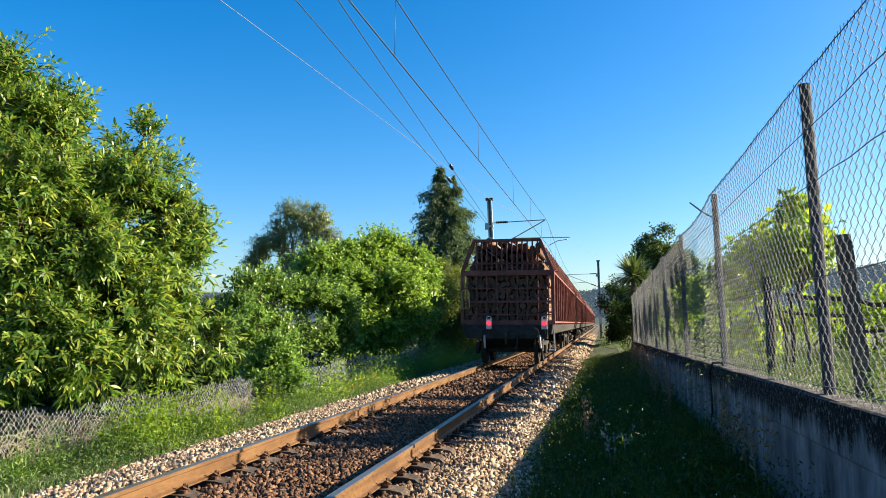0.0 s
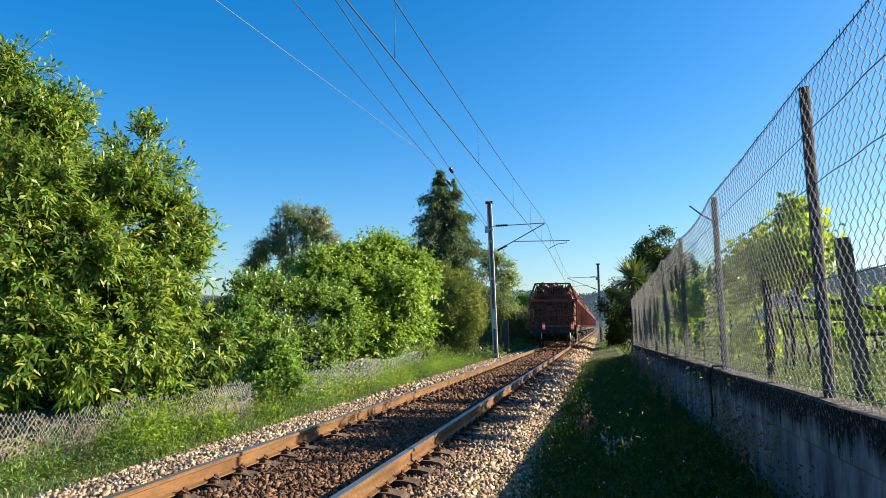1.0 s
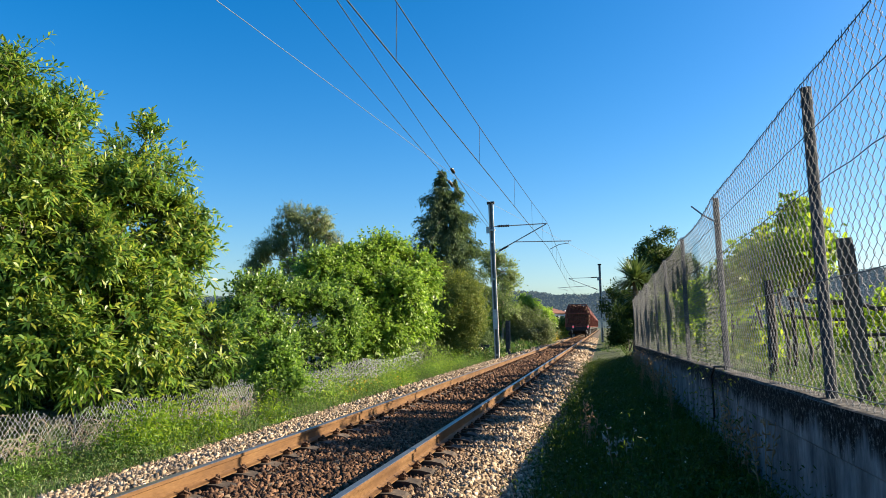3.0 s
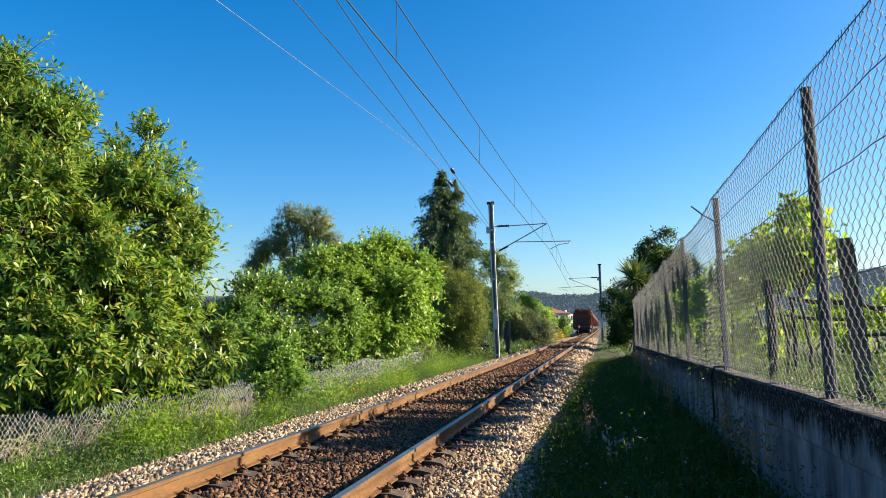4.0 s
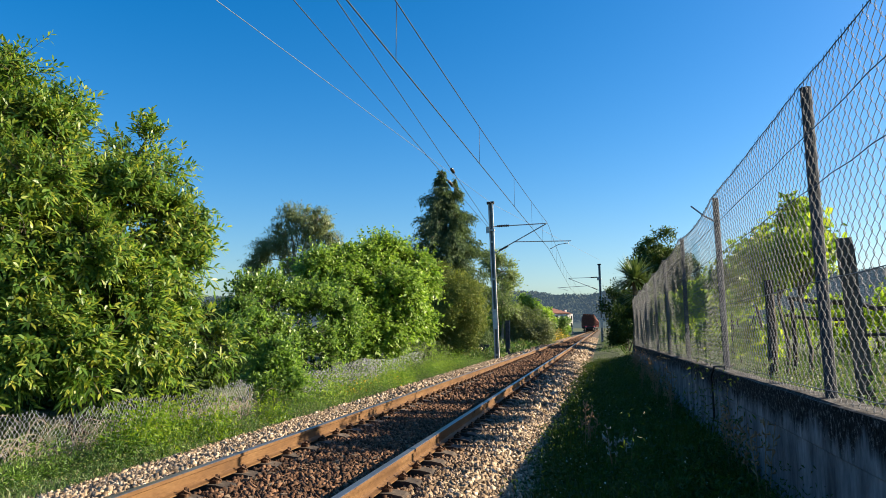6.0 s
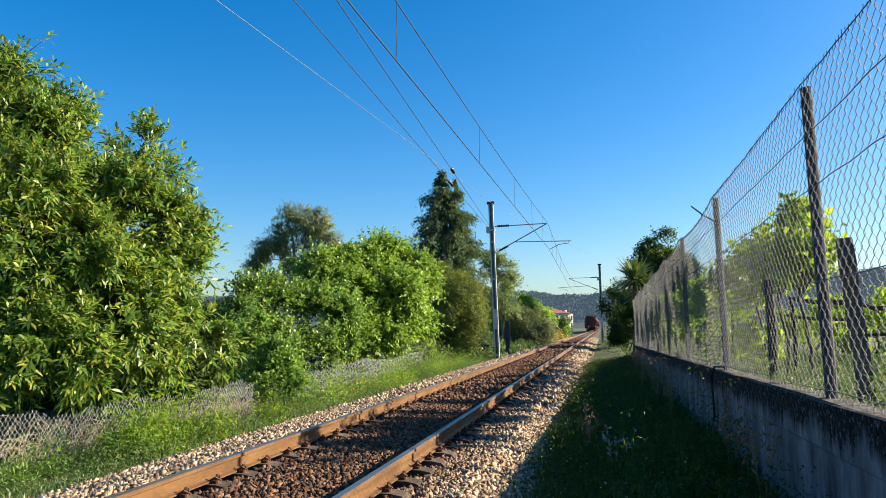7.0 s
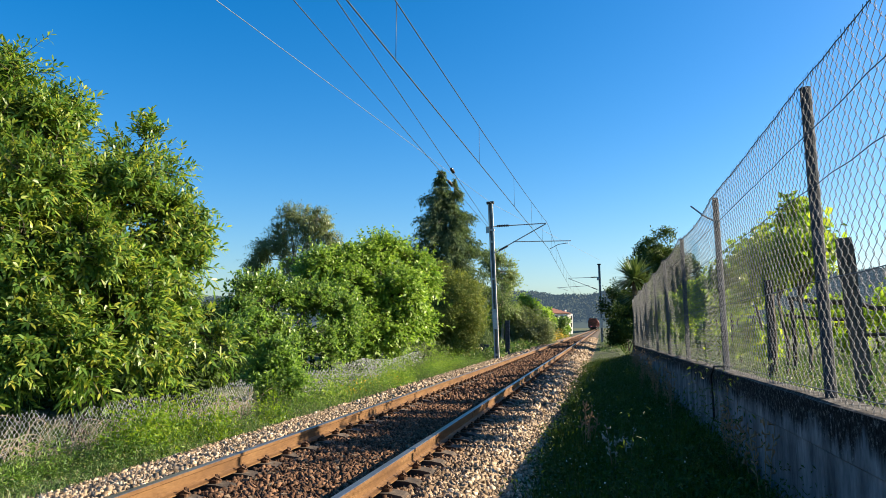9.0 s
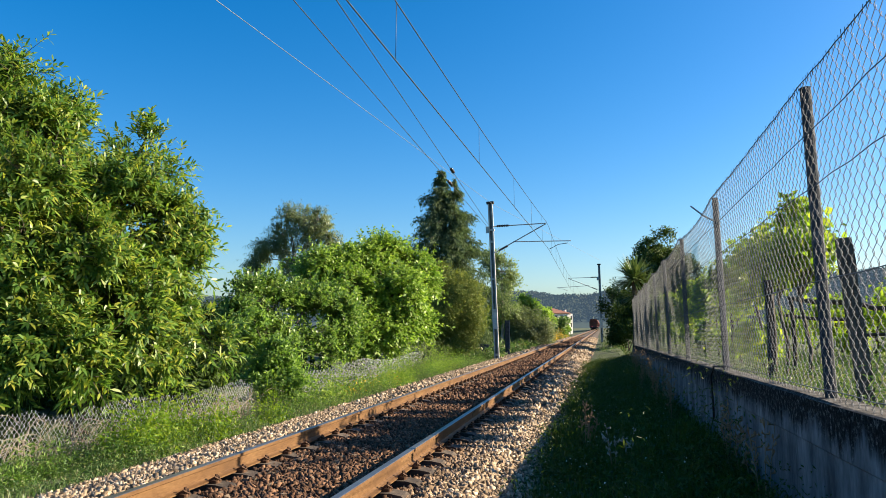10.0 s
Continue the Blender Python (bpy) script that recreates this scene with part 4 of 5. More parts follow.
SHRUB = [(-5.13, 16.5, 0.31, 0.41), (-4.53, 16.6, 0.38, 0.43), (-5.57, 16.9, 0.90, 0.36), (-4.76, 16.2, -0.13, 0.37), (-4.07, 16.3, 0.01, 0.29), (-5.59, 17.2, 1.45, 0.28), (-4.85, 16.8, 0.70, 0.36)]
broadleaf("shrub", "small leafy green shrub growing through the fence", "bush", (-4.9, 16.7, -0.7), SHRUB, "walnut", 170, 8, 0.36, 9, 0.11, 0.05, 0.15, 0.8, 0.5, 0.05, 13, whorl=0.8)
WALNUT = [(-8.81, 29.6, 3.70, 1.01), (-8.16, 30.6, 4.01, 0.99), (-7.32, 31.6, 4.43, 0.92), (-6.55, 32.6, 4.51, 0.94), (-6.92, 32.2, 4.89, 0.57), (-5.50, 33.0, 3.89, 1.05), (-4.77, 33.0, 3.10, 0.70), (-5.82, 31.0, 2.76, 1.48), (-7.33, 29.4, 2.47, 1.42), (-5.86, 30.3, 1.06, 1.20), (-5.05, 31.8, 1.49, 0.90), (-6.74, 29.2, 0.83, 1.02)]
broadleaf("walnut_tree", "young tree with bright yellow-green spring leaves", "tree", (-7.0, 31.4, -1.0), WALNUT, "bright", 900, 9, 0.70, 10, 0.19, 0.085, 0.35, 0.8, 0.6, 0.15, 14, whorl=0.8, rough=1.05, open_=-1.0)
# The last four masses are added: dark leaves in place of crown shade.
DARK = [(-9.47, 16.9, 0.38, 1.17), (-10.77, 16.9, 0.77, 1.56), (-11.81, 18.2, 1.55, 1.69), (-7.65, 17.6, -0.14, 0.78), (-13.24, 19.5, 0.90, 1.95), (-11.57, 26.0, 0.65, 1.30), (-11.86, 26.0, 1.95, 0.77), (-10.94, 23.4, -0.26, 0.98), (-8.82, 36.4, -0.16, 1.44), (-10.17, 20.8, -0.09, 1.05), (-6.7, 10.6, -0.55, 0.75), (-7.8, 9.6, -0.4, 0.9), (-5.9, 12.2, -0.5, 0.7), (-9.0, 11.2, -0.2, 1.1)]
plant("bramble_thicket", "dark green thicket, partly put in for shade under the trees", "bush", (-12, 26.0, -1.0), DARK, "dark", 5200, 9, 0.45, 0.20, 0.10, 0.2, 0.06, seed=15, shell=0.1)
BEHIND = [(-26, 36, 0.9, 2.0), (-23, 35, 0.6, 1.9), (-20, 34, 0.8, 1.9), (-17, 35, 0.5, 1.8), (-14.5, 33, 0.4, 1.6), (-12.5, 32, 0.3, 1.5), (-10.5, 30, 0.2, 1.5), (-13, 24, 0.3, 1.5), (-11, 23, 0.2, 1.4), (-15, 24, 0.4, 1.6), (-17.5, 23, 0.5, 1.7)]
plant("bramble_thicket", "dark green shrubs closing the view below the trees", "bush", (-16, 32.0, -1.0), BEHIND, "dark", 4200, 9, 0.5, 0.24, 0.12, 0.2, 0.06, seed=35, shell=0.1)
ROUND = [(-6.03, 42.0, 3.90, 1.05), (-4.80, 42.0, 3.23, 0.98), (-5.53, 42.0, 2.26, 1.51), (-4.54, 42.0, 1.86, 0.85), (-6.26, 41.5, 1.54, 1.10), (-5.20, 42.0, 0.73, 1.11)]
plant("cypress_bush", "rounded dark olive-green cypress bush", "bush", (-5.4, 42.0, -0.8), ROUND, "hedge", 4600, 10, 0.30, 0.17, 0.05, -0.3, 0.12, seed=16, shell=0.75)
EUCA = [(-23.40, 62.0, 10.81, 1.74), (-21.94, 62.0, 10.98, 1.43), (-24.78, 62.0, 11.22, 1.44), (-25.57, 62.0, 9.69, 1.44), (-21.21, 62.0, 9.72, 1.37), (-20.13, 62.0, 8.68, 0.91), (-26.92, 62.0, 8.42, 1.44), (-27.99, 62.0, 6.89, 1.14), (-28.74, 62.0, 5.76, 0.67), (-25.24, 62.0, 7.61, 1.43), (-22.81, 62.0, 8.59, 1.32), (-21.17, 62.0, 7.53, 1.31), (-24.11, 62.0, 6.06, 1.43)]
broadleaf("eucalyptus_tree", "tall eucalyptus with pale limbs and sparse olive foliage", "tree", (-24.6, 62.0, -1.2), EUCA, "euca", 520, 8, 0.75, 9, 0.24, 0.07, 0.8, 0.3, 0.6, 0.13, 17, "palebark", whorl=0.8, thick=0.5, rough=1.7, open_=-0.9)
POPLAR = [(-5.53, 64.00, 6.16, 1.58), (-4.70, 64.00, 4.91, 1.18), (-5.46, 64.00, 3.20, 1.72), (-6.42, 64.00, 7.17, 1.09)]
broadleaf("poplar_tree", "slender poplar with silvery green leaves", "tree", (-5.6, 64.0, -0.8), POPLAR, "poplar", 260, 8, 0.7, 8, 0.15, 0.10, 0.2, 0.7, 0.6, 0.10, 18, "palebark", whorl=0.9, rough=1.6, open_=-1.2)
GREEN = [(-5.74, 68.00, 1.75, 1.67), (-3.76, 75.00, 2.36, 1.26), (-3.00, 80.00, 2.12, 1.09), (-4.86, 72.00, 2.87, 1.43)]
plant("hedge_bush", "bright green bushes beside the track", "bush", (-4.9, 72.0, -0.8), GREEN, "bright", 1500, 10, 0.5, 0.3, 0.16, 0.1, 0.1, seed=19)
OLIVE = [(-3.6, 66.00, 0.84, 1.90), (-4.9, 66.00, 0.24, 1.26), (-2.75, 66.00, 0.25, 0.9)]
plant("olive_bush", "grey-green olive bush beside the track", "bush", (-3.8, 66.0, -0.7), OLIVE, "olive", 2600, 10, 0.4, 0.2, 0.08, 0.0, 0.08, seed=20)
SMALL = [(-3.2, 110.0, 1.75, 1.35), (-2.6, 112.0, 1.0, 0.9)]
plant("small_tree", "small round green tree near the house", "tree", (-3.2, 110.5, -0.6), SMALL, "laurel", 520, 10, 0.4, 0.28, 0.16, 0.1, 0.1, seed=21)
RTREE = [(8.52, 75.00, 8.97, 1.45), (7.54, 75.00, 8.71, 1.11), (9.58, 75.00, 8.84, 1.11), (8.46, 75.00, 7.02, 2.22), (10.31, 75.00, 6.71, 1.65), (9.2, 75, 5.0, 2.2)]
plant("oak_tree", "dense dark green round-crowned tree", "tree", (9.0, 75.0, -0.4), RTREE, "oak", 2400, 12, 0.5, 0.3, 0.16, 0.1, 0.2, seed=22, shell=0.7)
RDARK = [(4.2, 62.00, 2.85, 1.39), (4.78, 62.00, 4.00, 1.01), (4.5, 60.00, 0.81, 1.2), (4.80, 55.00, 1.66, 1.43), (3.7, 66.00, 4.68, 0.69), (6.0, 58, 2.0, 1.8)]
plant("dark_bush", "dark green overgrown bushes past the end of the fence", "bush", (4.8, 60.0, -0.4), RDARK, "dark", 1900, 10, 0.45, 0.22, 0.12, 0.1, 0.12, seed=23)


def conifer(base, height, radius, seed=31):
    """A tall dense conifer with a double tip: arching boughs in uneven tiers, hung with drooping sprays."""
    rg = np.random.default_rng(seed)
    ob = thing("conifer_tree", base, "tall dark conifer with a double tip and drooping sprays", "tree")
    wood = Shape().tube([(0, 0, 0), (0, 0, height * 0.6), (-0.55, 0, height * 0.985)], [0.3, 0.18, 0.02], 8)
    wood.tube([(0, 0, height * 0.66), (0.5, 0, height * 0.8), (0.58, 0, height * 0.945)], [0.12, 0.07, 0.02], 6)
    pts, outs = [], []
    for k in range(520):
        twin = k % 3 == 0
        u = rg.uniform(0.02, 1.0) ** 0.9
        top = height * (0.955 if twin else 1.0)
        z = top * u
        cx = (0.58 if twin else -0.55) * min(1, max(0, (u - 0.5) / 0.4))
        r = radius * float(np.interp(u, [0, 0.12, 0.35, 0.62, 0.82, 1.0], [0.95, 1.06, 1.06, 0.84, 0.44, 0.05])) * rg.uniform(0.5, 1.14)
        if twin and u > 0.6:
            r *= 0.7
        a = rg.uniform(0, 6.283)
        r *= 0.84 + 0.2 * math.sin(z * 3.1 + 1.4 * math.sin(a * 2.0 + z)) + 0.12 * math.sin(a * 3.0 + z * 1.3)
        tip = np.array([math.cos(a) * r + cx, math.sin(a) * r, z - 0.10 * r])
        root = np.array([cx * 0.9, 0, z])
        knee = (root + tip) / 2 + np.array([0, 0, 0.16 * r])
        if k % 3 == 1:
            wood.tube([root, knee, tip], [0.04, 0.03, 0.01], 4, False)
        m = int(20 + 62 * r)
        t = rg.uniform(0.25, 1.03, m)[:, None]
        p = root * (1 - t) ** 2 + 2 * t * (1 - t) * (knee + np.array([0, 0, 0.16 * r])) + tip * t ** 2
        p = p + rg.normal(size=(m, 3)) * np.array([0.13, 0.13, 0.05]) * (0.4 + 0.6 * min(r, 1.5))
        p[:, 2] -= rg.uniform(0, 1, m) ** 1.6 * (0.12 + 0.34 * min(r, 1.4))
        pts.append(p)
        outs.append(np.tile((tip - root) / (np.linalg.norm(tip - root) + 1e-6), (m, 1)) * rg.uniform(0.3, 1.0, m)[:, None])
    part("trunk", wood, "bark", ob)
    part("crown", leaf_mesh("crown", np.concatenate(pts), np.concatenate(outs), 0.30, 0.075, rg, 0.55, small=True), "conifer", ob)


conifer((-8.5, 55.0, -1.0), 14.3, 3.75)


# ---- far distance ----
def hill(name, label, y, profile, rows=10, depth=500):
    rg = np.random.default_rng(5)
    s = Shape()
    xs_ = np.linspace(-2600, 2600, 160)
    ht = np.interp(xs_, [p[0] for p in profile], [p[1] for p in profile]) + 3 * np.sin(xs_ / 37) + 2 * np.sin(xs_ / 11.3)
    vs = []
    for j in range(rows + 1):
        u = j / rows
        vs += [(x, y + depth * (u - 1) * 0.8, -2 + h * math.sin(u * math.pi / 2) + 1.5 * math.sin(x / 23 + j * 2)) for x, h in zip(xs_, ht)]
    k = len(xs_)
    s.add(vs, [(j * k + i, j * k + i + 1, (j + 1) * k + i + 1, (j + 1) * k + i) for j in range(rows) for i in range(k - 1)])
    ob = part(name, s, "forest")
    tagged(ob, label, "hill", kind="structure")
    n = 20000
    x = rg.uniform(-900, 700, n)
    u = rg.uniform(0.1, 1.0, n)
    h = np.interp(x, xs_, ht)
    pos = np.stack([x, y + depth * (u - 1) * 0.8, -2 + h * np.sin(u * np.pi / 2)], 1)
    per = 4
    p = np.repeat(pos, per, 0) + rg.normal(size=(n * per, 3)) * np.array([1.3, 1.3, 1.8]) + [0, 0, 2.0]
    out = rg.normal(size=(n * per, 3))
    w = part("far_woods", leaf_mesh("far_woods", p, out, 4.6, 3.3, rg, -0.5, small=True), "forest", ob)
    tagged(w, "distant wooded slope", kind="stuff")


hill("hill", "long forested hill on the horizon", 1400, [(-2600, 60), (-900, 64), (-600, 56), (-300, 56), (-138, 62), (-40, 56), (40, 62), (250, 80), (470, 98), (800, 90), (2600, 60)])


def house():
    h = thing("house", (-8.2, 205, 0.7, 0, 0, 38), "white two-storey house with a red tiled hip roof", "house")
    part("wall", Shape().box((-2.3, 0, -2), (2.9, 10, 4.15)), "render_white", h)
    part("wall", Shape().box((2.9, 1, -2), (4.1, 9, 3.9)), "render_white", h, "lower white wing")
    part("wall", Shape().box((4.1, 2, -2), (5.5, 8, 4.2)), "render_white", h, "white end block")
    part("wall", Shape().box((5.5, 3, -2), (5.9, 30, 0.7)), "render_white", h, "low white garden wall")
    part("eaves", Shape().box((-2.75, -0.45, 4.15), (3.3, 10.45, 4.3)), "roof", h)
    roof = Shape().add([(-2.8, -0.5, 4.3), (3.35, -0.5, 4.3), (3.35, 10.5, 4.3), (-2.8, 10.5, 4.3), (-0.3, 4, 5.95), (0.9, 6, 5.95)],
                       [(0, 1, 5, 4), (1, 2, 5), (2, 3, 4, 5), (3, 0, 4), (3, 2, 1, 0)])
    part("roof", roof, "roof", h, "red clay tile roof")
    part("roof", Shape().add([(2.9, 0.7, 3.9), (4.2, 0.7, 3.9), (4.2, 9.3, 3.9), (2.9, 9.3, 3.9), (2.9, 5, 4.5), (4.2, 5, 4.5)], [(0, 1, 5, 4), (2, 3, 4, 5), (0, 4, 3), (1, 2, 5), (3, 2, 1, 0)]), "roof", h)
    part("chimney", Shape().box((3.6, 3, 4.2), (4.2, 3.6, 5.3), None, 0.05), "render_white", h)
    for x0, y, row in ((-1.7, 0, 3), (4.45, 2, 1)):
        for k in range(row):
            for z in (0.5, 2.5):
                x = x0 + 1.6 * k
                wdw = part("window", Shape().box((x, y - 0.06, z), (x + 0.8, y + 0.02, z + 1.15)), "post", h)
                part("pane", Shape().box((x + 0.08, y - 0.075, z + 0.08), (x + 0.72, y - 0.05, z + 1.07)), "pane", wdw)


house()


# ---- grass, weeds ----
def blades(name, xs_, ys_, zs_, height, width, rg, mat, label, lean=0.35):
    n = len(xs_)
    p = np.stack([xs_, ys_, zs_], 1)
    h = (height * rg.uniform(0.4, 1.3, n))[:, None]
    a = rg.uniform(0, 6.283, n)
    s = np.stack([np.cos(a), np.sin(a), np.zeros(n)], 1) * (width * rg.uniform(0.6, 1.3, n))[:, None]
    b = rg.uniform(0, 6.283, n)
    tilt = np.stack([np.cos(b), np.sin(b), np.zeros(n)], 1) * rg.uniform(0, lean, n)[:, None]
    up = np.array([0, 0, 1.0])
    v = np.stack([p - s, p + s, p + (up * 0.55 + tilt * 0.4) * h + s * 0.8, p + (up * 0.55 + tilt * 0.4) * h - s * 0.8, p + (up * 0.95 + tilt * 1.3) * h], 1)
    base = 5 * np.arange(n)[:, None]
    f = np.concatenate([base + np.array([[0, 1, 2]]), base + np.array([[0, 2, 3]]), base + np.array([[3, 2, 4]])])
    ob = part(name, arrays(name, v.reshape(-1, 3), f), mat)
    return tagged(ob, label, "grass", kind="stuff")


def meadow(name, x0, x1, y0, y1, n, height, width, mat, label, seed, floor=None):
    rg = np.random.default_rng(seed)
    x, y = rg.uniform(x0, x1, n), y0 + (y1 - y0) * rg.uniform(0, 1, n) ** 1.5
    keep = rg.uniform(0, 1, n) < 0.55 + 0.45 * np.sin(x * 2.1 + 1.7 * np.sin(y * 0.8)) * np.sin(y * 1.3 + x)
    x, y = x[keep], y[keep]
    hh = height * (0.75 + 0.5 * np.sin(x * 1.1 + y * 0.7) * np.sin(y * 0.45)) * np.where(x > 0, np.interp(y, [8, 20], [1, 0.5]), 1)
    blades(name, x, y, ground_z(x, y) - 0.02, 1.0 * hh, width, rg, mat, label)


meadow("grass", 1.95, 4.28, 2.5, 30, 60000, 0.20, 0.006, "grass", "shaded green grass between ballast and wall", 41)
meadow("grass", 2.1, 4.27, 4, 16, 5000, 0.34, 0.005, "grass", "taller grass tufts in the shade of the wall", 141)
meadow("grass", 2.5, 4.28, 30, 110, 7000, 0.12, 0.015, "grass", "rough grass along the track", 42)
meadow("weeds", -5.2, -2.6, 5, 40, 26000, 0.15, 0.006, "weed", "sunlit weeds and grass along the ballast edge", 43)
meadow("weeds", -5.0, -2.5, 40, 130, 8000, 0.45, 0.03, "weed", "sunlit weeds along the track", 44)
meadow("vineyard_grass", 4.6, 14, 3, 40, 36000, 0.22, 0.008, "weed", "tall bright grass among the vines", 45)

# ---- vineyard behind the fence ----
def grapevine(blobs, seed, clumps):
    rg = np.random.default_rng(seed)
    ob = thing("grapevine", (0, 0, 0), "sunlit yellow-green grapevine climbing a trellis", "vine", "grapevines behind the fence")
    pos, out, c, face = crown_points(blobs, clumps, 6, 0.26, rg, 0.15)
    x, y = (float(v) for v in np.mean(np.array(blobs)[:, :2], 0))
    stem = Shape().tube([(x, y, 0.4), (x + 0.06, y + 0.1, 1.0), (x - 0.05, y + 0.2, 1.8)], [0.04, 0.03, 0.025], 6)
    for k in range(9):
        e = c[int(rg.integers(0, len(c)))]
        stem.tube([(x - 0.05, y + 0.2, 1.75), ((x + e[0]) / 2, (y + e[1]) / 2, (1.95 + e[2]) / 2), e], [0.016, 0.01, 0.004], 4)
    tagged(part("stem", stem, "bark", ob), kind="stuff")
    part("foliage", leaf_mesh("foliage", pos, out, 0.13, 0.125, rg, 0.3, 0.2, face), "vine", ob)


rv = np.random.default_rng(8)
for i, y in enumerate((13.0, 11.9, 14.6, 17.2, 19.8, 22.6, 25.4, 28.3, 31.5, 34.6)):
    high = 2.65 if i < 3 else 2.5
    bl_ = [(5.95 + rv.uniform(-0.25, 0.35), y + rv.uniform(-0.6, 0.9), high - 0.2 + rv.uniform(-0.12, 0.3) - 0.006 * y, rv.uniform(0.22, 0.34)) for _ in range(7)]
    if i == 1:
        bl_ += [(5.8, 11.9, 2.95, 0.30), (5.8, 12.1, 3.05, 0.20), (5.8, 10.5, 2.75, 0.12), (5.8, 11.4, 2.6, 0.24)]
    if i in (0, 2):
        bl_ += [(5.8, y, 2.85, 0.32), (5.8, y + 0.8, 2.75, 0.32)]
    if i > 1:
        bl_ += [(5.75, y, 1.8, 0.32), (5.9, y + 0.8, 1.2, 0.32), (5.8, y - 0.5, 1.0, 0.26), (5.7, y + 1.4, 1.9, 0.30)]
    grapevine(bl_, 60 + i, 330 if i < 3 else 430)
for i, y in enumerate(np.arange(5.5, 34, 3.0)):
    bl_ = [(10.6 + rv.uniform(-0.5, 0.5), y + rv.uniform(-1.5, 1.5), 1.6 + rv.uniform(-0.6, 0.3), rv.uniform(0.35, 0.5)) for _ in range(6)]
    plant("grapevine", "leafy green grapevine in the second row of the vineyard", "vine", (10.6, float(y), 0.5), bl_, "vine", 200, 7, 0.35, 0.14, 0.13, 0.3, 0.04, seed=200 + i, limbs=6, shell=0.2)
stump = thing("vine_post", (5.22, 7.15, 0.45, 0, -5, 8), "thick lichen-covered stone vineyard post behind the fence", "post", "vineyard posts")
sh = Shape()
ring = [(-0.056, -0.05), (0.052, -0.058), (0.06, 0.05), (-0.052, 0.055)]
vs = []
for k in range(9):
    z = 1.68 * k / 8
    vs += [(x * random.uniform(0.9, 1.08), y * random.uniform(0.9, 1.08), z) for x, y in ring]
sh.add(vs, [(3, 2, 1, 0), (32, 33, 34, 35)] + [(4 * k + i, 4 * k + (i + 1) % 4, 4 * k + 4 + (i + 1) % 4, 4 * k + 4 + i) for k in range(8) for i in range(4)])
part("post", sh, "darkpost", stump)
for y in (22, 30):
    copy_thing(stump, pose(6.4, y, 0.35, 0, random.uniform(-3, 3), random.uniform(0, 40)))


def trellis_post(x, y, r, top, label):
    ob = thing("trellis_post", (x, y, 0.5), label, "post", "trellis posts")
    part("post", Shape().tube([(0, 0, -0.1), (0.02, 0.01, top / 2), (0.0, 0.03, top)], [r, r * 0.95, r * 0.9], 7), "oldwood", ob)


for x, y, r, top in ((5.3, 11.3, 0.07, 1.5), (5.9, 12.6, 0.035, 1.25), (6.3, 12.2, 0.022, 1.2), (6.2, 9.0, 0.045, 1.15), (6.9, 9.6, 0.03, 1.2), (5.7, 17, 0.04, 1.4), (7.2, 14, 0.03, 1.3)):
    trellis_post(x, y, r, top, "dark weathered wooden trellis post")
for a, b, r in (((6.70, 12.57, 1.71), (6.70, 16.29, 1.92), 0.045), ((6.80, 12.81, 1.45), (6.80, 17.04, 1.58), 0.035), ((6.60, 10.69, 1.58), (6.60, 11.54, 1.65), 0.035), ((6.90, 11.64, 1.23), (6.90, 13.32, 1.25), 0.028)):
    ob = thing("trellis_beam", (0, 0, 0), "dark weathered wooden beam carrying the vines", "beam", "trellis beams")
    part("beam", Shape().tube([a, tuple((p + q) / 2 - (0.03 if i == 2 else 0) for i, (p, q) in enumerate(zip(a, b))), b], r, 6), "oldwood", ob)

# ---- left fence ----
lf = thing("old_wire_fence", (0, 0, 0), "sagging old grey chain-link fence overgrown with brambles", "fence")
part("wire_mesh", link_mesh("wire_mesh", -4.6, 6.5, 15.2, lambda y: -0.62, lambda y: 0.12 + 0.05 * math.sin(y * 1.9) + 0.03 * math.sin(y * 5.3) + 0.025 * math.sin(y * 11.7) + 0.16 * max(0, (10 - y) / 4), 0.040, 0.052, 0.0024, 0.03, 3), "oldwire", lf, smooth=True)
part("wire_mesh", link_mesh("wire_mesh", -4.6, 18.2, 31, lambda y: -0.62, lambda y: 0.22 + 0.08 * math.sin(y * 0.9), 0.050, 0.062, 0.0032, 0.02, 4), "oldwire", lf, smooth=True)


for y in (6.8, 9.7, 12.6, 15.2, 18.2, 22.4, 26.6, 30.9):
    part("fence_post", Shape().tube([(-4.70, y, -0.9), (-4.69, y, 0.06)], 0.016, 6), "post", lf)


def brambles():
    rg = np.random.default_rng(71)
    ob = thing("dry_brambles", (0, 0, 0), "tangle of dry bramble canes over the old fence", "bramble")
    sh = Shape()
    for k in range(210):
        y = 6.4 + 8.8 * rg.uniform(0, 1) ** 1.25
        h = rg.uniform(0.35, 0.80) + 0.22 * max(0.0, (9.5 - y) / 3)
        dx, dy = rg.uniform(-0.12, 0.3), rg.uniform(-0.8, 0.8)
        p0 = Vector((-4.56 + rg.uniform(-0.1, 0.16), y, -0.62))
        p1, p2 = p0 + Vector((dx * 0.3, dy * 0.25, h * 0.95)), p0 + Vector((dx, dy, h * rg.uniform(0.1, 0.9)))
        arc = [p0 * (1 - t) ** 2 + (p1 + Vector((0, 0, 0.25 * h))) * 2 * t * (1 - t) + p2 * t ** 2 + Vector((0, rg.normal() * 0.015, rg.normal() * 0.012)) for t in np.linspace(0, 1, 8)]
        sh.tube(arc, [0.005 - 0.0004 * q for q in range(8)], 4, False)
    tagged(part("cane_tangle", sh, "cane", ob), kind="stuff")


brambles()


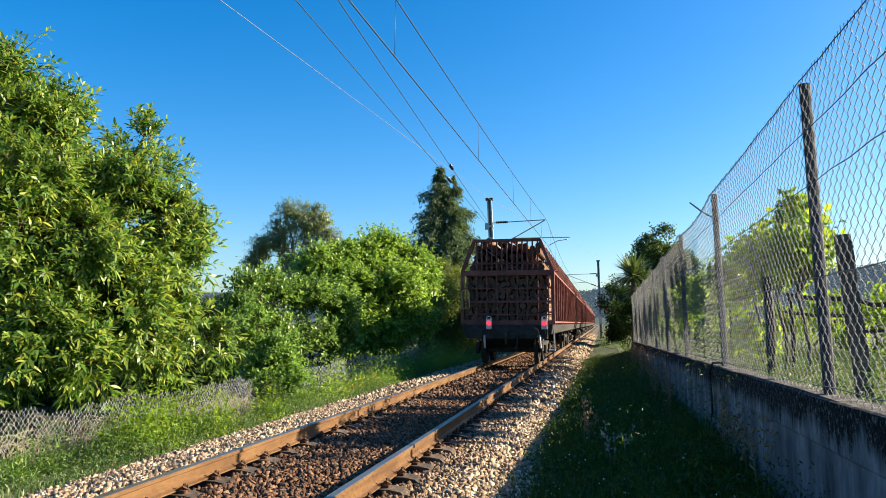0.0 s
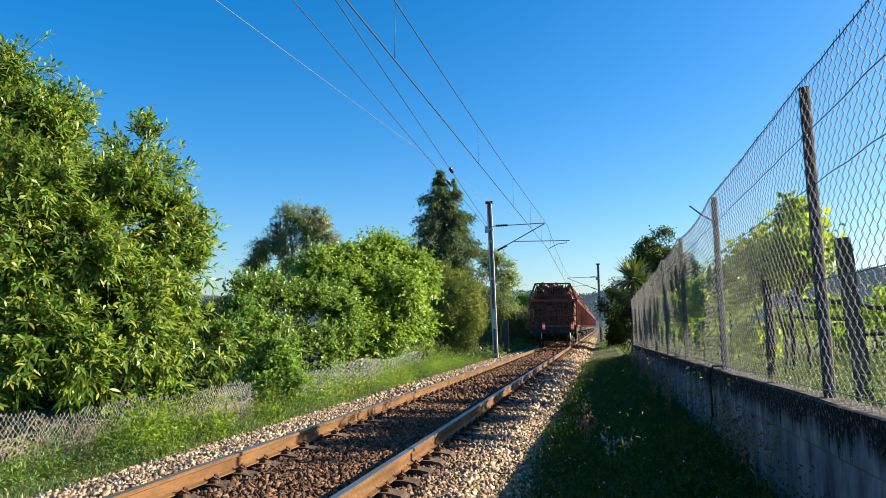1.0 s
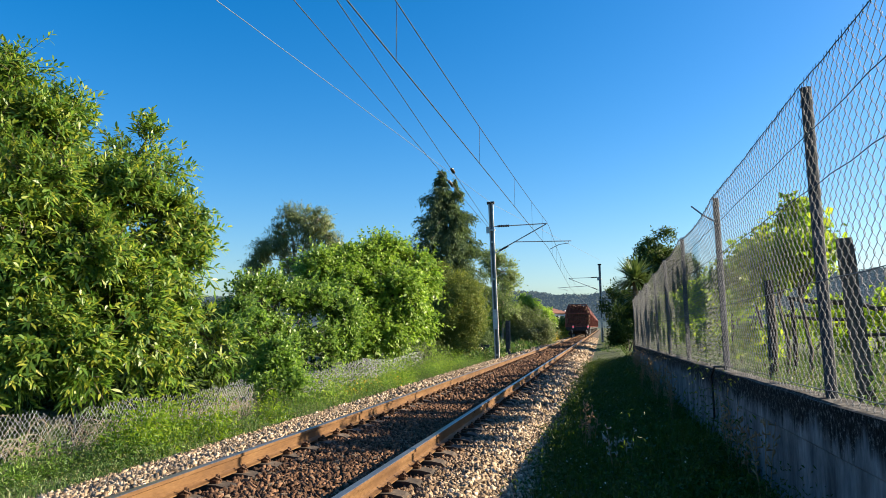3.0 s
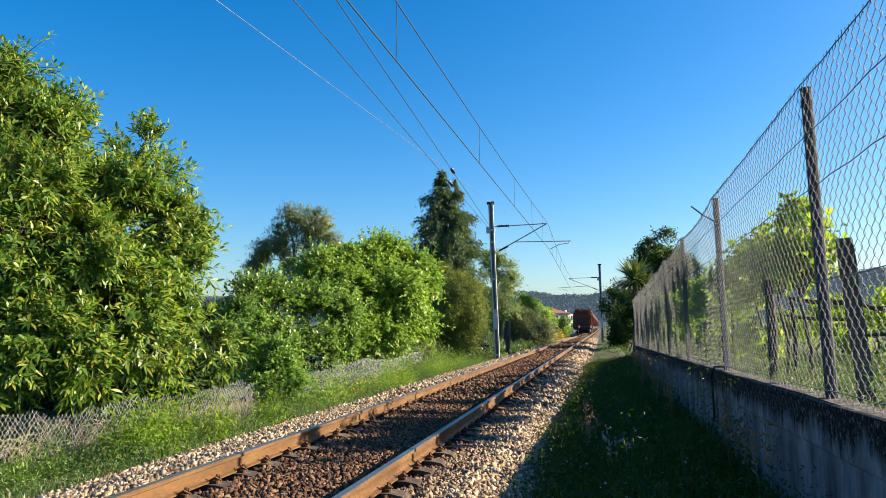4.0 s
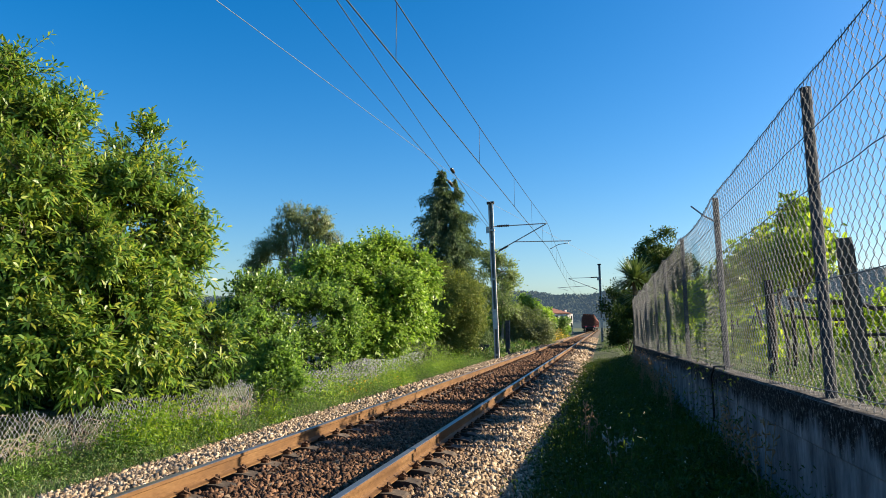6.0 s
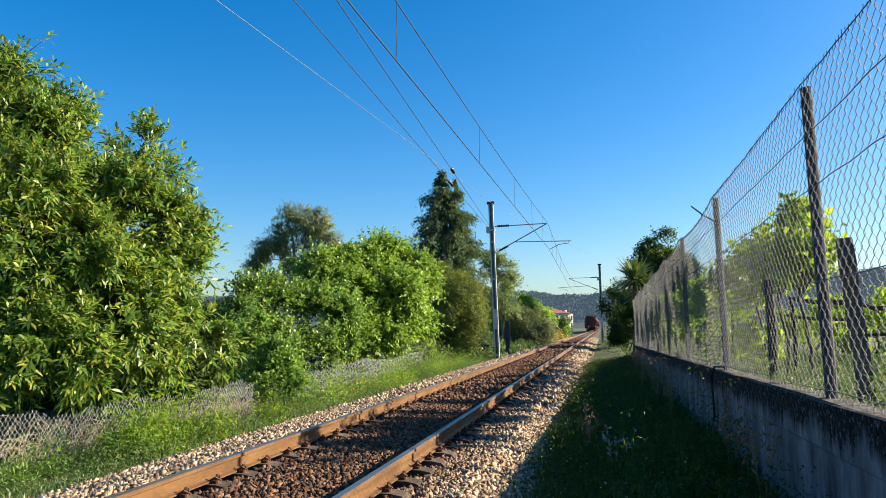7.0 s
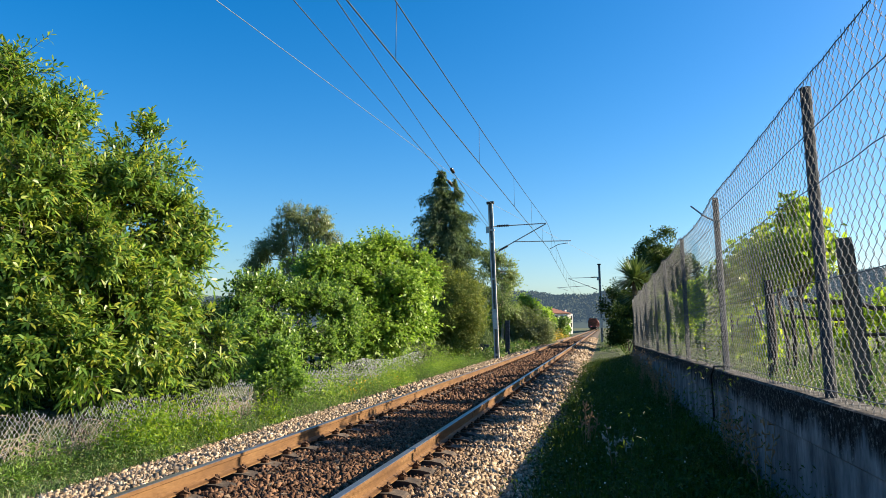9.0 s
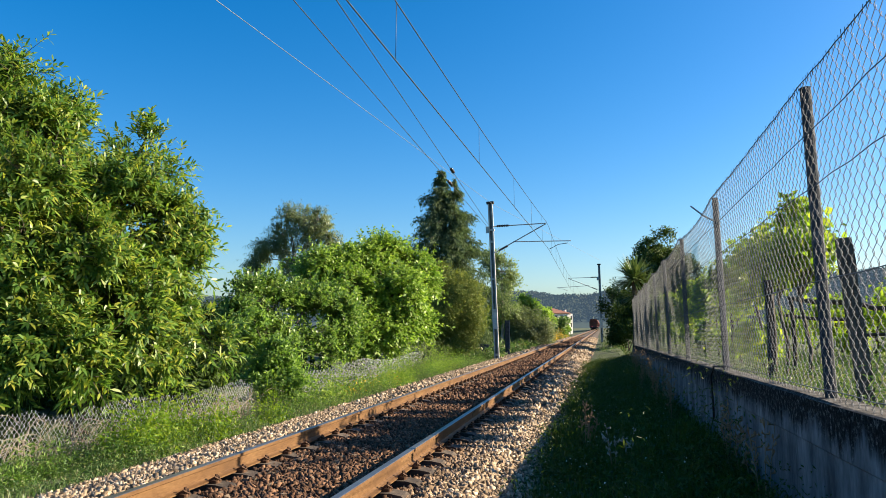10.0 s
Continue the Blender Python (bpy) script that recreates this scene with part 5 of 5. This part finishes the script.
def herbs(name, label, x0, x1, y0, y1, clumps, per, spread, length, width, mat, seed, lift=0.10, power=1.4, patch=None):
    """Low leafy weeds in uneven tufts."""
    rg = np.random.default_rng(seed)
    x, y = rg.uniform(x0, x1, clumps), y0 + (y1 - y0) * rg.uniform(0, 1, clumps) ** power
    if patch is not None:
        keep = np.sin(x * 2.3 + y * 1.1 + seed) + np.sin(y * 2.9 - x * 1.7 + seed * 0.7) + np.sin(y * 0.8 + seed) > patch
        x, y = x[keep], y[keep]
        clumps = len(x)
    h = lift * (0.4 + 1.2 * rg.uniform(0, 1, clumps) ** 2) * np.where((x < -3.6) & (x > -5.2), np.interp(y, [7, 11], [0.4, 1]), 1)
    c = np.stack([x, y, ground_z(x, y) + h * 0.4], 1)
    p = np.repeat(c, per, 0) + rg.normal(size=(clumps * per, 3)) * np.stack([np.full(clumps, spread), np.full(clumps, spread), h * 0.6], 1).repeat(per, 0)
    low = ground_z(p[:, 0], p[:, 1])
    p[:, 2] = np.clip(p[:, 2], low, low + 1.15 * np.repeat(h, per))
    out = rg.normal(size=p.shape)
    ob = part(name, leaf_mesh(name, p, out, length, width, rg, -0.6, small=True), mat)
    tagged(ob, label, "weeds", kind="stuff")


herbs("weeds", "sunlit leafy weeds beside the ballast", -4.9, -2.75, 5.5, 42, 3600, 18, 0.10, 0.05, 0.019, "weed", 81, 0.18, patch=-0.9)
herbs("weeds", "clumps of grass-green weeds beside the ballast", -4.3, -2.9, 5.5, 40, 1700, 26, 0.12, 0.075, 0.024, "walnut", 181, 0.46, patch=0.6)
herbs("weeds", "tall leafy weeds along the old fence", -4.5, -3.6, 5.5, 34, 1500, 30, 0.11, 0.055, 0.012, "weed", 82, 0.45, patch=0.35)
herbs("weeds", "bright yellow-green clump of weeds by the ballast", -4.1, -3.0, 9.2, 13.5, 420, 22, 0.12, 0.085, 0.032, "vine", 182, 0.60, 1.0, patch=0.3)
herbs("weeds", "dark bushy weed clump in the grass", -4.5, -3.7, 6.6, 8.4, 150, 26, 0.12, 0.09, 0.02, "walnut", 183, 0.42, 1.0)
herbs("weeds", "pale feathery weeds before the old fence", -4.55, -3.9, 6.5, 15, 420, 22, 0.09, 0.06, 0.007, "olive", 184, 0.42, 1.0, patch=0.8)
herbs("weeds", "leafy weed clumps by the far fence", -4.1, -3.1, 16, 33, 620, 24, 0.16, 0.09, 0.03, "bright", 185, 0.6, 1.0, patch=-0.3)
herbs("weeds", "silvery leafy weeds at the end of the old fence", -4.7, -4.0, 28, 34, 160, 20, 0.16, 0.14, 0.05, "olive", 186, 0.8, 1.0)
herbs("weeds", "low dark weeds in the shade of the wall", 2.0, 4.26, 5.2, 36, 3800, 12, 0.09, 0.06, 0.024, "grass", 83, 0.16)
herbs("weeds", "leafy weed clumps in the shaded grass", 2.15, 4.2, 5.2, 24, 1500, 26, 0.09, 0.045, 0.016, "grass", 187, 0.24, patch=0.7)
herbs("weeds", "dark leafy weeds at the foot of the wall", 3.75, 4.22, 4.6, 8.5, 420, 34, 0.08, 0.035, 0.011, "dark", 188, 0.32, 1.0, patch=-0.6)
herbs("weeds", "tall straggling weeds against the foot of the wall", 3.85, 4.2, 5.2, 9.5, 95, 34, 0.06, 0.05, 0.013, "grass", 189, 0.85, 1.0, patch=-0.2)
herbs("weeds", "knee-high dark weeds in the shaded grass", 3.1, 4.1, 6.0, 26, 300, 28, 0.08, 0.06, 0.018, "grass", 190, 0.40, 1.2, patch=0.2)
herbs("weeds", "pale dry weeds at the far foot of the wall", 3.7, 4.2, 13, 30, 150, 20, 0.08, 0.035, 0.012, "drystem", 191, 0.95, 1.0, patch=-0.3)
herbs("weeds", "weeds along the foot of the wall", 3.7, 4.26, 6.5, 36, 1100, 12, 0.10, 0.06, 0.02, "grass", 84, 0.2, patch=-0.2)
herbs("weeds", "leafy weeds far along the track", -4.9, -2.6, 40, 130, 1500, 10, 0.3, 0.25, 0.1, "weed", 85, 0.4)
herbs("weeds", "sunlit weeds past the end of the wall", 3.0, 6.5, 46, 110, 420, 10, 0.25, 0.12, 0.04, "weed", 86, 0.18)
herbs("weeds", "bright weeds under the vines", 4.7, 9, 4, 38, 3000, 10, 0.12, 0.07, 0.022, "weed", 87, 0.22)
herbs("orange_flowers", "orange-yellow wild flowers among the weeds", -4.0, -3.2, 18, 24, 60, 8, 0.12, 0.05, 0.05, "goldflower", 88, 0.3)
herbs("yellow_flowers", "bank of yellow flowers beside the track", -3.9, -2.5, 82, 118, 520, 10, 0.3, 0.16, 0.16, "goldflower", 89, 0.8)
herbs("white_flowers", "tiny white flowers in the shaded grass", 2.4, 3.9, 4.5, 14, 70, 3, 0.06, 0.02, 0.02, "flower", 90, 0.35)


def dead_stalk(x, y, h, n, seed, bloom="dry"):
    rg = np.random.default_rng(seed)
    z = float(ground_z(x, y))
    ob = thing("dry_stalk", (x, y, z), "dry tan seed stalk standing in the grass" if bloom == "dry" else "wild stalk with small pale seed heads in the grass", "dry plant", "dry stalks")
    sh, heads = Shape(), Shape()
    for k in range(n):
        a, b = rg.uniform(-0.12, 0.12, 2)
        hh = h * rg.uniform(0.7, 1.05)
        sh.tube([(a * 0.2, b * 0.2, 0), (a * 0.6, b * 0.6, hh * 0.6), (a, b, hh)], [0.005, 0.004, 0.002], 4, False)
        for j in range(9):
            u = rg.uniform(0.45, 1.0)
            q = (a * u + rg.normal() * 0.028, b * u + rg.normal() * 0.028, hh * u + rg.uniform(-0.02, 0.03))
            heads.tube([(a * u, b * u, hh * u - 0.02), q, (q[0], q[1], q[2] + 0.02)], [0.002, 0.011, 0.004], 4)
    tagged(part("stem", sh, "dry", ob), kind="stuff")
    tagged(part("seed_head", heads, bloom, ob), kind="stuff")


for i, (x, y, h, n) in enumerate(((2.70, 10.2, 0.66, 5), (2.78, 10.4, 0.52, 3), (3.06, 8.6, 0.52, 3), (3.22, 8.9, 0.50, 2), (4.14, 7.6, 0.92, 3), (4.18, 7.4, 0.7, 2), (4.15, 7.9, 0.6, 3), (4.2, 6.9, 0.6, 2), (4.05, 17, 0.6, 6), (4.1, 18.5, 0.65, 6), (4.0, 20, 0.6, 5), (4.1, 15.6, 0.6, 4), (4.15, 6.2, 0.7, 3), (4.0, 12.2, 0.7, 4), (4.1, 13.4, 0.75, 5), (3.9, 14.4, 0.7, 5), (4.0, 16.2, 0.8, 6), (3.8, 17.8, 0.7, 5), (4.1, 21.3, 0.8, 6), (3.9, 22.8, 0.75, 6), (4.0, 24.6, 0.7, 6), (4.1, 26.5, 0.8, 6))):
    dead_stalk(x, y, h, n, 100 + i, "palehead" if i in (2, 3) else "dry")

# black cable hanging over the wall, bracket of the second post, insulators on the feeder cables
cable = part("cable", Shape().tube([(4.46, 9.45, 0.87), (4.38, 9.55, 0.855), (4.30, 9.72, 0.85), (4.272, 9.82, 0.72), (4.27, 9.72, 0.5), (4.265, 9.62, 0.25), (4.24, 9.85, 0.0), (4.15, 10.2, -0.12)], 0.014, 6), "hose", smooth=True)
tagged(cable, "black cable hanging down over the concrete wall", "cable")
part("stay", Shape().tube([(4.36, 9.42, 2.60), (4.36, 10.6, 2.86), (4.35, 11.9, 3.20)], 0.012, 5), "wire", fence, "bent steel stay")
for p, q in (((-2.155, 25.2, 6.90), (-2.185, 25.75, 6.89)), ((-2.645, 27.1, 6.845), (-2.655, 27.65, 6.83))):
    p, q = Vector(p), Vector(q)
    ins = tagged(part("insulator", Shape().tube([p.lerp(q, k / 12) for k in range(13)], [0.03 if k in (0, 12) else (0.062 if k % 2 else 0.042) for k in range(13)], 10), "insulator"), "dark ribbed insulator in a feeder cable", "insulator", "insulators on the cables")
marker = thing("concrete_marker", (-3.62, 42, -0.6), "short pale concrete marker post by the track", "post")
part("post", Shape().box((-0.25, -0.1, 0), (0.25, 0.1, 0.92), None, 0.03), "post", marker)
pole = thing("concrete_pole", (-2.5, 43.5, -0.6), "square grey concrete post behind the mast", "post")
part("post", Shape().box((-0.13, -0.13, 0), (0.13, 0.13, 2.3), None, 0.03), "post", pole)


def yucca(x, y, z0, z1, seed):
    rg = np.random.default_rng(seed)
    ob = thing("yucca_tree", (x, y, z0), "spiky cabbage palm with sword-shaped leaves", "palm")
    part("trunk", Shape().tube([(0, 0, 0), (0.1, 0, (z1 - z0) * 0.5), (0, 0, z1 - z0)], [0.22, 0.17, 0.14], 8), "bark", ob)
    n = 250
    sh = Shape()
    for k in range(n):
        a, e = rg.uniform(0, 6.283), math.asin(rg.uniform(-0.45, 1.0))
        d = Vector((math.cos(a) * math.cos(e), math.sin(a) * math.cos(e), math.sin(e)))
        s = d.cross(Vector((0, 0, 1))).normalized() * 0.055
        L = rg.uniform(1.4, 1.95)
        c = Vector((0, 0, z1 - z0))
        sag = Vector((0, 0, -0.12 * L * math.cos(e)))
        sh.add([c + s, c - s, c + d * L * 0.5 - s * 1.2, c + d * L * 0.5 + s * 1.2, c + d * L + sag], [(0, 1, 2, 3), (3, 2, 4)])
    part("leaves", sh, "yucca", ob)


yucca(4.9, 46.0, -0.3, 4.15, 91)
yucca(5.5, 47.0, -0.3, 3.4, 92)

# ---- what moves ----
# seconds, place of the last wagon's rear along the track
RUN = [(0, 23.45), (0.5, 34.95), (1, 46.7), (2, 69.3), (2.7, 84.8), (3.8, 110.3), (4.8, 134.3), (5.7, 156.7), (7.5, 203.7), (10, 271.5)]


def motions():
    for i, w in enumerate(TRAIN):
        walk(w, [(t, pose(0, y + i * (WAGON_L + 0.8), 0)) for t, y in RUN])


motions()
